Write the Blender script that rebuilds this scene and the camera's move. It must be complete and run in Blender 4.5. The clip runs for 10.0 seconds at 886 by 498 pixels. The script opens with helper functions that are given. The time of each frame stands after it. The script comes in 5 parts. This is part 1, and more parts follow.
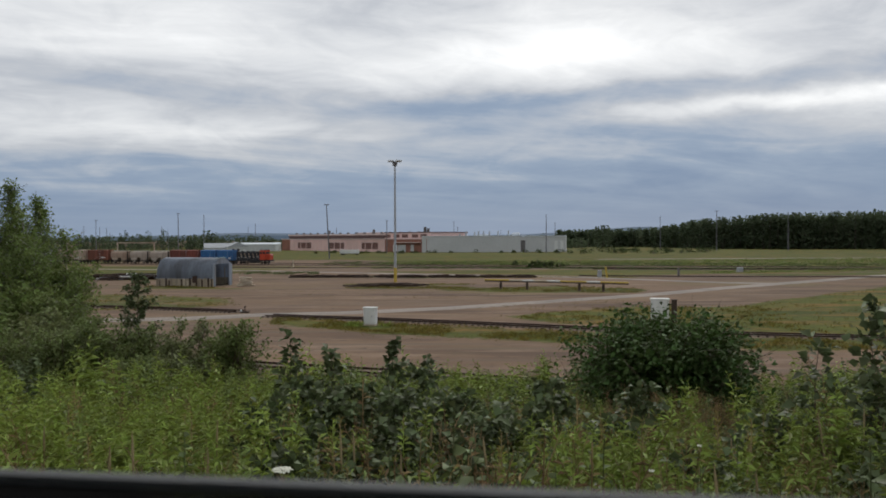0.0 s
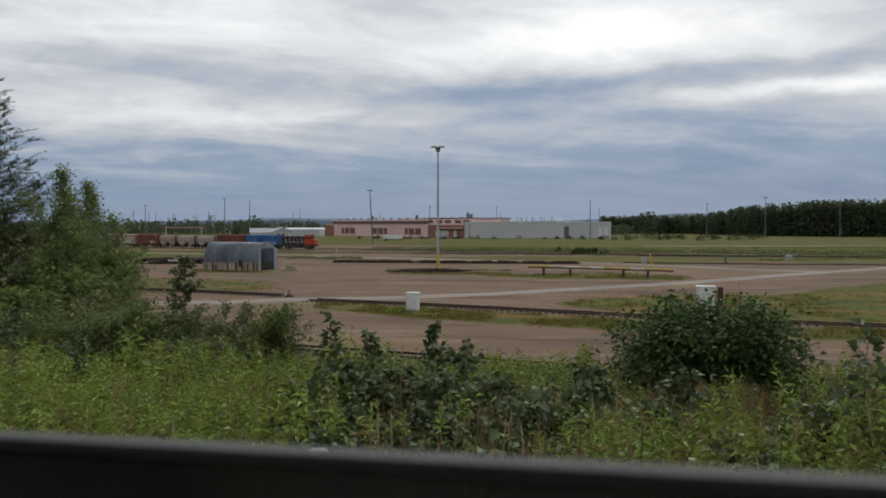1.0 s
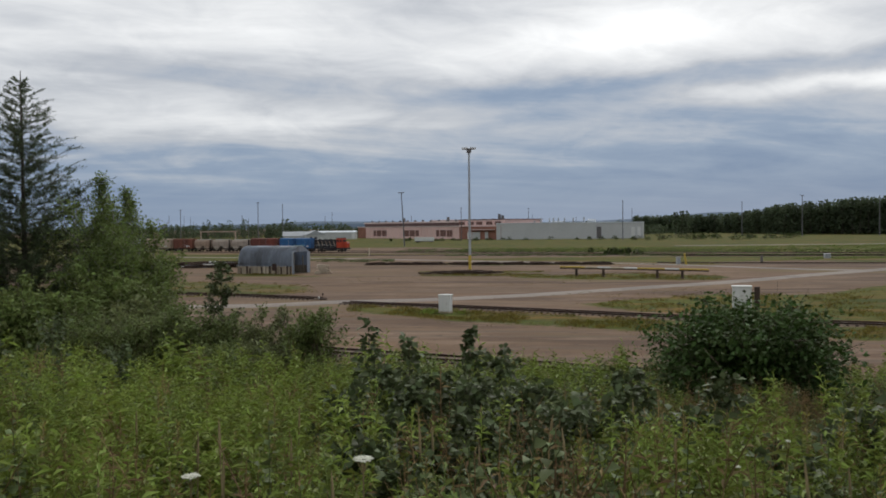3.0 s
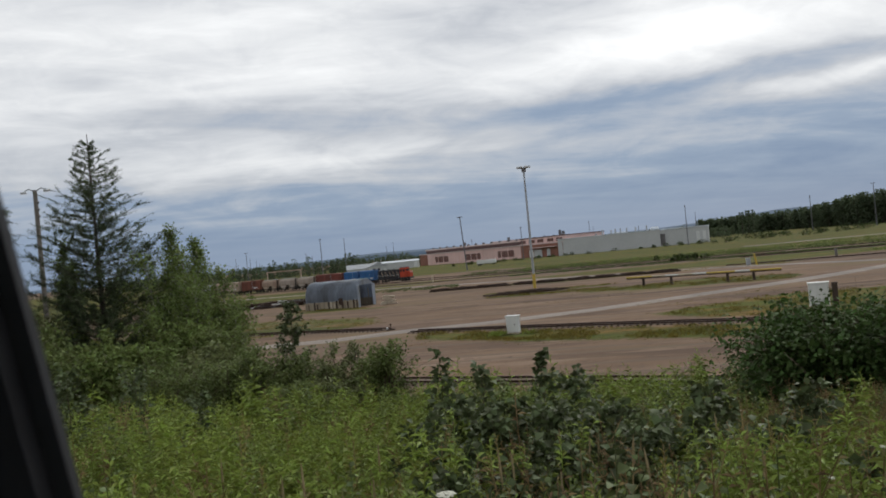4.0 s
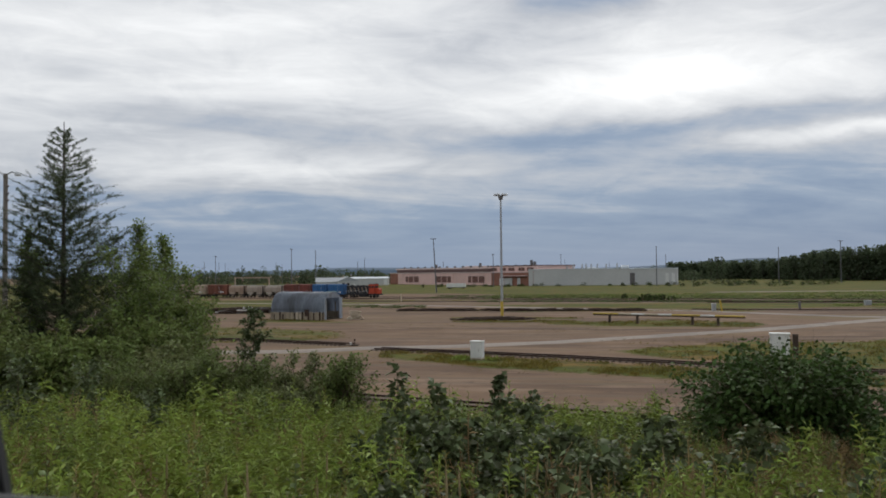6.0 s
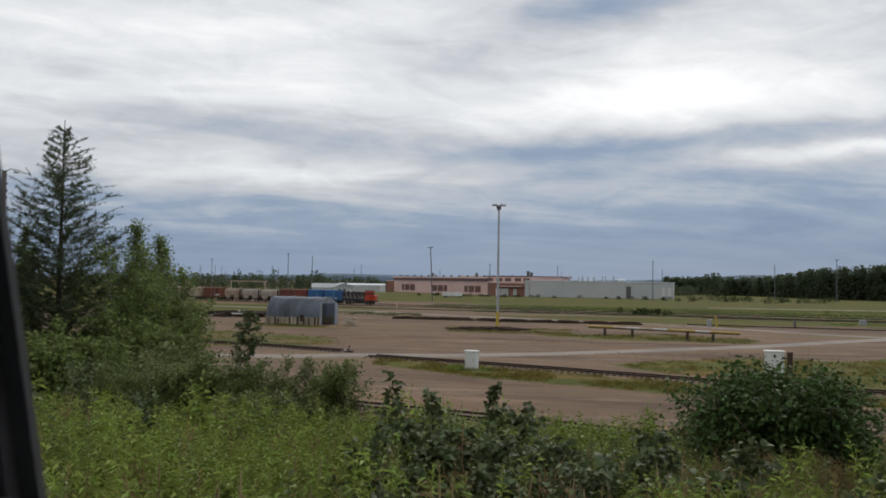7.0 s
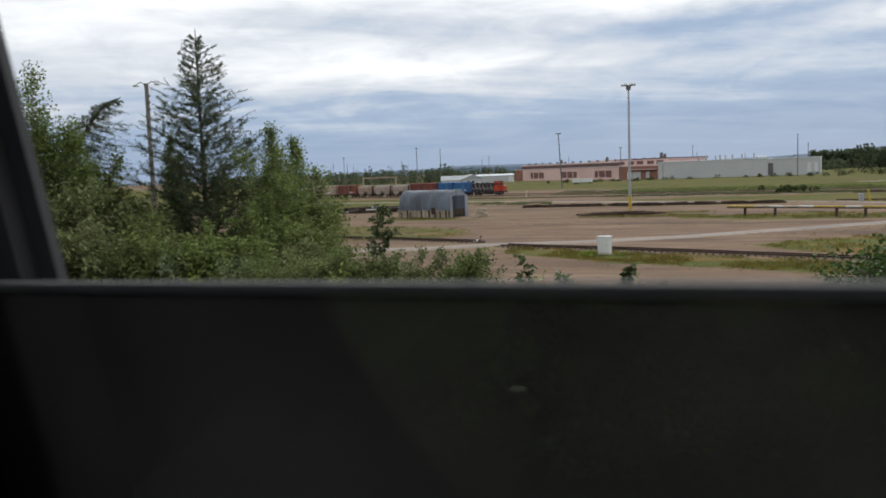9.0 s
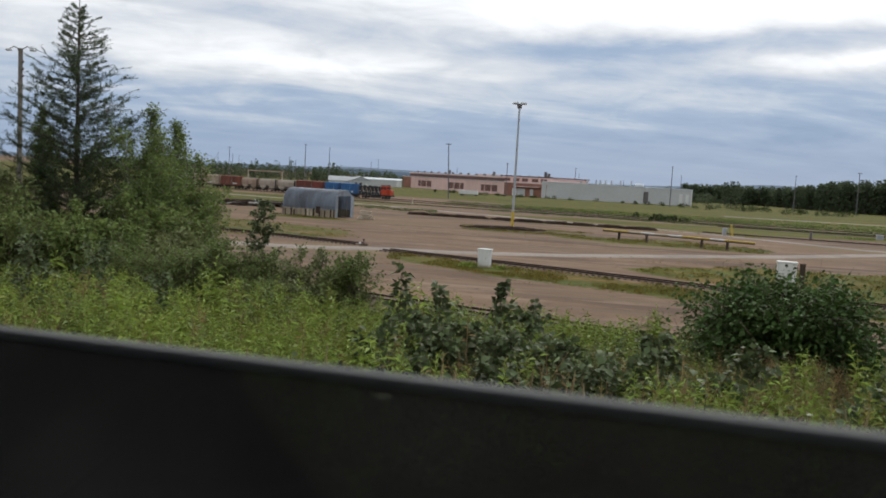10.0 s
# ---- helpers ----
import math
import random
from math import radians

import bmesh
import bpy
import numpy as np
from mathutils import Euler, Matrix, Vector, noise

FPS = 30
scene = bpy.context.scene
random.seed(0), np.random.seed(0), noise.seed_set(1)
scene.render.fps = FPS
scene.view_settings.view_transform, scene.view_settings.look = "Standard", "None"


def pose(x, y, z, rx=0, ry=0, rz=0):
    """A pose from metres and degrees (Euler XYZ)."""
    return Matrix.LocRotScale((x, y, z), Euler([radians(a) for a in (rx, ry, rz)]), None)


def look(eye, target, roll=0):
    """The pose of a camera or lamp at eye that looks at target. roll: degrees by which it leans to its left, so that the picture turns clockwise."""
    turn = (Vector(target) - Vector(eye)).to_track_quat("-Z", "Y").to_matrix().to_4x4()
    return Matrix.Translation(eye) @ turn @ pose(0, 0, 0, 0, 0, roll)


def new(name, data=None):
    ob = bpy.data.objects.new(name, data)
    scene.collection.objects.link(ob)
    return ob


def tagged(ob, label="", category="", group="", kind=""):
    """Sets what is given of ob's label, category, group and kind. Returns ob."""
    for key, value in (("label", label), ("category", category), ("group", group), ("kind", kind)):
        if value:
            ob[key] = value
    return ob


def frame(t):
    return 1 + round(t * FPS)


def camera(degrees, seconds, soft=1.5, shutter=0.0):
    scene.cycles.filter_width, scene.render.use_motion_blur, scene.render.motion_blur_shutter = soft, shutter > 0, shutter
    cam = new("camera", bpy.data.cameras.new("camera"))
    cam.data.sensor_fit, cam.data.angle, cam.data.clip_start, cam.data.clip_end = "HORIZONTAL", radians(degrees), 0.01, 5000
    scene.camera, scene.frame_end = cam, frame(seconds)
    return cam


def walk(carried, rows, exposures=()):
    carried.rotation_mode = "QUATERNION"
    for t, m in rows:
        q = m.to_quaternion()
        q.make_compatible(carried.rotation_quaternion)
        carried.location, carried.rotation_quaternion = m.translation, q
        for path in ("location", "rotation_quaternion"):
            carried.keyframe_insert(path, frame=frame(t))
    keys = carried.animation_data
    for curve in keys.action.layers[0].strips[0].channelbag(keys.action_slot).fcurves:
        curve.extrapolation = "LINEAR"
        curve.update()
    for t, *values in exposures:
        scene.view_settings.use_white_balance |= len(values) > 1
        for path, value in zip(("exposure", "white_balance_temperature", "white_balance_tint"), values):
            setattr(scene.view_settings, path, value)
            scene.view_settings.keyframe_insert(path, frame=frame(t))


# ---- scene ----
cam = camera(57.06, 10.0, soft=1.8)
cam.data.dof.use_dof, cam.data.dof.focus_distance, cam.data.dof.aperture_fstop = True, 60.0, 16.0
PATH = [
    (0.0, pose(0.0000, 0.0001, 8.5001, 89.245, 0.240, -0.055)),
    (0.2, pose(0.0007, 0.0092, 8.4962, 89.591, 0.129, 0.517)),
    (0.3, pose(0.0011, 0.0138, 8.4942, 89.838, -0.013, 1.026)),
    (0.5, pose(0.0018, 0.0229, 8.4903, 90.027, 0.750, 1.766)),
    (0.8, pose(0.0080, 0.0275, 8.4869, 88.099, 0.296, 2.605)),
    (1.0, pose(0.0269, 0.0365, 8.4856, 88.254, 0.013, 2.959)),
    (1.2, pose(0.0085, 0.0376, 8.4918, 88.872, -0.262, 3.118)),
    (1.3, pose(-0.0006, 0.0381, 8.4949, 89.448, -0.636, 3.099)),
    (1.5, pose(-0.0190, 0.0392, 8.5011, 89.742, 0.445, 3.602)),
    (1.7, pose(-0.0206, 0.0381, 8.5061, 89.835, 0.424, 3.506)),
    (1.8, pose(-0.0214, 0.0375, 8.5087, 89.553, 2.088, 3.167)),
    (2.0, pose(-0.0230, 0.0364, 8.5137, 89.870, 2.528, 1.178)),
    (2.2, pose(-0.0260, 0.0317, 8.5149, 88.591, 1.950, 0.974)),
    (2.3, pose(-0.0274, 0.0293, 8.5155, 88.424, 1.420, 1.668)),
    (2.5, pose(-0.0304, 0.0246, 8.5167, 88.393, 2.451, 3.257)),
    (2.7, pose(-0.0237, 0.0178, 8.5174, 87.938, 1.077, 4.141)),
    (3.8, pose(-0.0141, 0.0018, 8.5417, 90.598, 2.647, 8.247)),
    (3.9, pose(-0.0170, -0.0011, 8.5503, 90.341, 3.441, 8.714)),
    (4.0, pose(-0.0200, -0.0040, 8.5590, 90.250, 5.510, 9.467)),
    (4.1, pose(-0.0177, -0.0117, 8.5524, 89.996, 6.787, 10.751)),
    (4.2, pose(-0.0152, -0.0194, 8.5459, 89.833, 6.665, 11.759)),
    (4.3, pose(-0.0154, -0.0290, 8.5388, 90.100, 5.648, 11.296)),
    (4.5, pose(-0.0156, -0.0480, 8.5248, 90.611, 3.132, 8.212)),
    (4.7, pose(0.0018, -0.0409, 8.5220, 90.429, 2.006, 5.620)),
    (4.8, pose(0.0105, -0.0373, 8.5206, 90.926, 2.105, 5.059)),
    (5.0, pose(0.0279, -0.0301, 8.5177, 90.817, 1.840, 5.786)),
    (5.1, pose(0.0175, -0.0351, 8.5178, 90.738, 1.259, 6.256)),
    (5.2, pose(0.0071, -0.0401, 8.5179, 91.612, 1.829, 7.204)),
    (6.3, pose(0.0208, -0.0364, 8.5126, 91.685, -0.315, 7.023)),
    (6.5, pose(0.0136, -0.0457, 8.5187, 92.121, -0.869, 6.732)),
    (6.8, pose(0.0080, -0.0439, 8.5158, 92.183, -0.938, 6.889)),
    (7.0, pose(0.0043, -0.0427, 8.5179, 92.259, -0.924, 7.160)),
    (7.2, pose(0.0012, -0.0351, 8.5147, 91.816, -1.280, 7.113)),
    (7.3, pose(-0.0004, -0.0313, 8.5132, 92.536, -0.463, 6.855)),
    (7.5, pose(-0.0035, -0.0237, 8.5100, 91.606, 1.486, 7.811)),
    (7.7, pose(-0.0176, -0.0069, 8.5072, 87.265, 1.476, 9.306)),
    (7.8, pose(-0.0247, 0.0015, 8.5077, 85.602, 1.039, 10.868)),
    (7.9, pose(-0.0317, 0.0099, 8.5083, 86.002, 0.507, 11.656)),
    (8.0, pose(-0.0387, 0.0183, 8.5089, 85.764, -0.538, 12.244)),
    (8.2, pose(-0.0255, 0.0248, 8.5014, 85.991, -0.255, 13.164)),
    (8.3, pose(-0.0205, 0.0292, 8.4968, 85.567, 0.655, 13.535)),
    (8.5, pose(-0.0103, 0.0380, 8.4877, 84.538, 1.627, 14.894)),
    (8.7, pose(-0.0052, 0.0359, 8.4797, 84.677, 2.278, 17.128)),
    (8.8, pose(-0.0027, 0.0349, 8.4758, 84.829, 2.130, 17.408)),
    (9.0, pose(0.0024, 0.0330, 8.4678, 84.630, 2.067, 16.140)),
    (9.3, pose(0.0170, 0.0187, 8.4800, 85.481, 1.046, 15.674)),
    (9.5, pose(0.0267, 0.0092, 8.4882, 84.936, 0.984, 14.754)),
    (9.7, pose(0.0305, 0.0059, 8.4892, 84.087, -0.682, 14.096)),
    (9.8, pose(0.0323, 0.0042, 8.4897, 84.387, -2.165, 12.516)),
    (10.0, pose(0.0361, 0.0009, 8.4907, 85.014, -3.234, 8.343)),
]
EXPOSURE = [(0.0, 0.40), (2.5, 0.38), (4.5, 0.44), (7.0, 0.42), (7.5, 0.46), (8.0, 0.66), (8.5, 0.86), (9.0, 0.86), (9.5, 0.86), (10.0, 0.80)]
walk(cam, PATH, EXPOSURE)

# ---- world, sun ----
world = bpy.data.worlds.new("overcast_sky")
scene.world = world
world.use_nodes = True
wn, wl = world.node_tree.nodes, world.node_tree.links
wn.clear()
SUN_EL, SUN_AZ = 38.0, 20.0


def wmath(op, a, b=None, c=None):
    n = wn.new("ShaderNodeMath")
    n.operation = op
    for i, v in enumerate((a, b, c)):
        if v is None:
            continue
        if isinstance(v, (int, float)):
            n.inputs[i].default_value = v
        else:
            wl.new(v, n.inputs[i])
    return n.outputs[0]


def wnoise(vec, scale, detail, rough, dist=0.0):
    n = wn.new("ShaderNodeTexNoise")
    n.inputs["Scale"].default_value = scale
    n.inputs["Detail"].default_value = detail
    n.inputs["Roughness"].default_value = rough
    n.inputs["Distortion"].default_value = dist
    wl.new(vec, n.inputs["Vector"])
    return n.outputs["Fac"]


def wcombine(x, y, z):
    n = wn.new("ShaderNodeCombineXYZ")
    for i, v in enumerate((x, y, z)):
        if isinstance(v, (int, float)):
            n.inputs[i].default_value = v
        else:
            wl.new(v, n.inputs[i])
    return n.outputs[0]


def wmix(fac, a, b):
    n = wn.new("ShaderNodeMix")
    n.data_type = "RGBA"
    wl.new(fac, n.inputs[0])
    for i, v in ((6, a), (7, b)):
        if isinstance(v, tuple):
            n.inputs[i].default_value = (*v, 1)
        else:
            wl.new(v, n.inputs[i])
    return n.outputs[2]


def build_sky():
    tc = wn.new("ShaderNodeTexCoord")
    sep = wn.new("ShaderNodeSeparateXYZ")
    wl.new(tc.outputs["Generated"], sep.inputs[0])
    dx, dy, dz = sep.outputs
    el = wmath("MULTIPLY", wmath("ARCSINE", dz), 57.2958)
    az = wmath("MULTIPLY", wmath("ARCTAN2", dx, dy), 57.2958)
    # layers of cloud lie flat overhead: project on a plane
    lift = wmath("ADD", wmath("MAXIMUM", dz, 0.0), 0.10)
    px, py = wmath("DIVIDE", dx, lift), wmath("DIVIDE", dy, lift)
    # strata run along a line turned a little from the view
    u = wmath("ADD", wmath("MULTIPLY", px, 0.94), wmath("MULTIPLY", py, 0.34))
    v = wmath("SUBTRACT", wmath("MULTIPLY", py, 0.94), wmath("MULTIPLY", px, 0.34))
    big = wnoise(wcombine(wmath("MULTIPLY", u, 0.50), v, 3.1), 1.0, 7.0, 0.55, 0.7)
    fine = wnoise(wcombine(wmath("MULTIPLY", u, 0.55), v, 7.7), 3.6, 8.0, 0.62, 0.7)
    wisp = wnoise(wcombine(wmath("MULTIPLY", az, 0.110), wmath("MULTIPLY", el, 0.34), 1.7), 1.5, 8.0, 0.60, 0.7)
    warp = wmath("MULTIPLY", wmath("SUBTRACT", wnoise(wcombine(wmath("MULTIPLY", az, 0.07), wmath("MULTIPLY", el, 0.16), 5.2), 1.5, 5.0, 0.55, 0.3), 0.5), 3.0)
    elw = wmath("ADD", el, warp)
    # brightness by height: slate near the horizon, pale above
    ramp = wn.new("ShaderNodeMapRange")
    ramp.interpolation_type = "SMOOTHSTEP"
    ramp.inputs[1].default_value, ramp.inputs[2].default_value = 1.8, 10.0
    ramp.inputs[3].default_value, ramp.inputs[4].default_value = 0.14, 0.585
    wl.new(elw, ramp.inputs[0])
    tone = ramp.outputs[0]
    calm = wn.new("ShaderNodeMapRange")
    calm.interpolation_type = "SMOOTHSTEP"
    calm.inputs[1].default_value, calm.inputs[2].default_value = 0.3, 4.5
    calm.inputs[3].default_value, calm.inputs[4].default_value = 0.22, 1.0
    wl.new(el, calm.inputs[0])
    for src, gain in ((big, 0.66), (fine, 0.15), (wisp, 0.34)):
        tone = wmath("ADD", tone, wmath("MULTIPLY", wmath("MULTIPLY", wmath("SUBTRACT", src, 0.5), gain), calm.outputs[0]))
    # banks of cloud: azimuth, elevation, widths, slope, gain
    for a, e, sa, se, k, g in CLOUD_BANKS:
        da = wmath("SUBTRACT", az, a)
        de = wmath("SUBTRACT", wmath("SUBTRACT", elw, e), wmath("MULTIPLY", da, k))
        q = wmath("ADD", wmath("POWER", wmath("ABSOLUTE", wmath("DIVIDE", da, sa)), 2.0), wmath("POWER", wmath("ABSOLUTE", wmath("DIVIDE", de, se)), 2.0))
        tone = wmath("ADD", tone, wmath("MULTIPLY", wmath("EXPONENT", wmath("MULTIPLY", q, -1.0)), g))
    cr = wn.new("ShaderNodeValToRGB")
    stops = cr.color_ramp.elements
    stops[0].position, stops[0].color = 0.0, (0.135, 0.195, 0.300, 1)
    stops[1].position, stops[1].color = 1.0, (0.94, 0.945, 0.94, 1)
    for pos, col in ((0.22, (0.210, 0.268, 0.360, 1)), (0.45, (0.40, 0.420, 0.454, 1)), (0.70, (0.642, 0.652, 0.662, 1))):
        stops.new(pos).color = col
    wl.new(tone, cr.inputs[0])
    clouds = wn.new("ShaderNodeBackground")
    clouds.inputs[1].default_value = CLOUD_LIGHT
    wl.new(cr.outputs[0], clouds.inputs[0])
    sky = wn.new("ShaderNodeTexSky")
    sky.sky_type, sky.sun_disc = "NISHITA", False
    sky.sun_elevation, sky.sun_rotation = radians(SUN_EL), radians(SUN_AZ)
    clear = wn.new("ShaderNodeBackground")
    clear.inputs[1].default_value = 0.06
    wl.new(sky.outputs[0], clear.inputs[0])
    mix = wn.new("ShaderNodeMixShader")
    mix.inputs[0].default_value = 0.94
    out = wn.new("ShaderNodeOutputWorld")
    wl.new(clear.outputs[0], mix.inputs[1])
    wl.new(clouds.outputs[0], mix.inputs[2])
    wl.new(mix.outputs[0], out.inputs[0])


CLOUD_LIGHT = 1.0
CLOUD_BANKS = (
    (7.0, 12.6, 9.0, 1.9, 0.03, 0.36),
    (25.0, 10.1, 14.0, 0.80, 0.035, -0.25),
    (22.0, 8.65, 12.0, 0.55, 0.035, 0.26),
    (30.0, 13.0, 11.0, 4.0, 0.0, -0.12),
    (-14.0, 7.2, 9.0, 0.8, 0.02, 0.12),
    (5.0, 7.8, 12.0, 1.7, 0.0, -0.17),
    (18.0, 4.2, 15.0, 3.0, 0.0, -0.09),
    (-20.0, 9.6, 14.0, 1.3, -0.05, -0.16),
    (4.0, 9.2, 10.0, 0.8, 0.06, -0.22),
    (5.0, 19.0, 9.0, 1.8, 0.20, -0.35),
    (-25.0, 16.0, 16.0, 3.0, 0.0, 0.20),
    (12.0, 5.0, 20.0, 0.8, 0.0, -0.08),
)
build_sky()

sun = new("sun", bpy.data.lights.new("sun", "SUN"))
sun.data.energy, sun.data.angle, sun.data.color = 1.0, radians(25), (1.0, 0.96, 0.90)
sun.matrix_world = look((0, 0, 0), (-math.sin(radians(SUN_AZ)) * math.cos(radians(SUN_EL)), -math.cos(radians(SUN_AZ)) * math.cos(radians(SUN_EL)), -math.sin(radians(SUN_EL))))

# ---- materials ----


def material(name, color, rough=0.8, metal=0.0, spread=0.25, grain=6.0, patch=0.6, bump=0.2, tint=None, streak=0.0, island=None, spec=0.35):
    """Two scales of variation on a base colour; tint: the colour of stains and patches."""
    m = bpy.data.materials.new(name)
    m.use_nodes = True
    nt = m.node_tree
    n, l = nt.nodes, nt.links
    b = n["Principled BSDF"]
    b.inputs["Roughness"].default_value, b.inputs["Metallic"].default_value = rough, metal
    b.inputs["Specular IOR Level"].default_value = spec
    tc = n.new("ShaderNodeTexCoord")
    mp = n.new("ShaderNodeMapping")
    mp.inputs["Scale"].default_value = (1, 1, 0.18 if streak else 1)
    l.new(tc.outputs["Object"], mp.inputs[0])
    big, small = n.new("ShaderNodeTexNoise"), n.new("ShaderNodeTexNoise")
    for t, s, d in ((big, patch, 4), (small, grain, 6)):
        t.inputs["Scale"].default_value, t.inputs["Detail"].default_value = s, d
        l.new(mp.outputs[0], t.inputs["Vector"])
    ramp = n.new("ShaderNodeMapRange")
    ramp.inputs[1].default_value, ramp.inputs[2].default_value = 0.42, 0.66
    l.new(big.outputs["Fac"], ramp.inputs[0])
    mix = n.new("ShaderNodeMix")
    mix.data_type = "RGBA"
    mix.inputs[6].default_value = (*color, 1)
    mix.inputs[7].default_value = (*(tint or tuple(c * (1 - spread) for c in color)), 1)
    l.new(ramp.outputs[0], mix.inputs[0])
    hsv = n.new("ShaderNodeHueSaturation")
    l.new(mix.outputs[2], hsv.inputs["Color"])
    val = n.new("ShaderNodeMapRange")
    val.inputs[1].default_value, val.inputs[2].default_value = 0.25, 0.75
    val.inputs[3].default_value, val.inputs[4].default_value = 1 - spread, 1 + spread
    l.new(small.outputs["Fac"], val.inputs[0])
    if island:
        geo = n.new("ShaderNodeNewGeometry")
        rnd = n.new("ShaderNodeMapRange")
        rnd.inputs[3].default_value, rnd.inputs[4].default_value = island
        l.new(geo.outputs["Random Per Island"], rnd.inputs[0])
        mul = n.new("ShaderNodeMath")
        mul.operation = "MULTIPLY"
        l.new(val.outputs[0], mul.inputs[0])
        l.new(rnd.outputs[0], mul.inputs[1])
        l.new(mul.outputs[0], hsv.inputs["Value"])
        hue = n.new("ShaderNodeMapRange")
        hue.inputs[3].default_value, hue.inputs[4].default_value = 0.478, 0.512
        l.new(geo.outputs["Random Per Island"], hue.inputs[0])
        l.new(hue.outputs[0], hsv.inputs["Hue"])
    else:
        l.new(val.outputs[0], hsv.inputs["Value"])
    l.new(hsv.outputs[0], b.inputs["Base Color"])
    if bump:
        bp = n.new("ShaderNodeBump")
        bp.inputs["Strength"].default_value = bump
        bp.inputs["Distance"].default_value = 0.03
        l.new(small.outputs["Fac"], bp.inputs["Height"])
        l.new(bp.outputs[0], b.inputs["Normal"])
    return m


def leaf_material(name, color, tint, trans=0.35, rough=0.55, vary=(0.55, 1.38)):
    m = material(name, color, rough, 0, 0.22, 3.0, 0.5, 0, tint, island=vary, spec=0.15)
    nt = m.node_tree
    b = nt.nodes["Principled BSDF"]
    out = nt.nodes["Material Output"]
    tr = nt.nodes.new("ShaderNodeBsdfTranslucent")
    src = b.inputs["Base Color"].links[0].from_socket
    nt.links.new(src, tr.inputs[0])
    mx = nt.nodes.new("ShaderNodeMixShader")
    mx.inputs[0].default_value = trans
    nt.links.new(b.outputs[0], mx.inputs[1])
    nt.links.new(tr.outputs[0], mx.inputs[2])
    nt.links.new(mx.outputs[0], out.inputs[0])
    return m


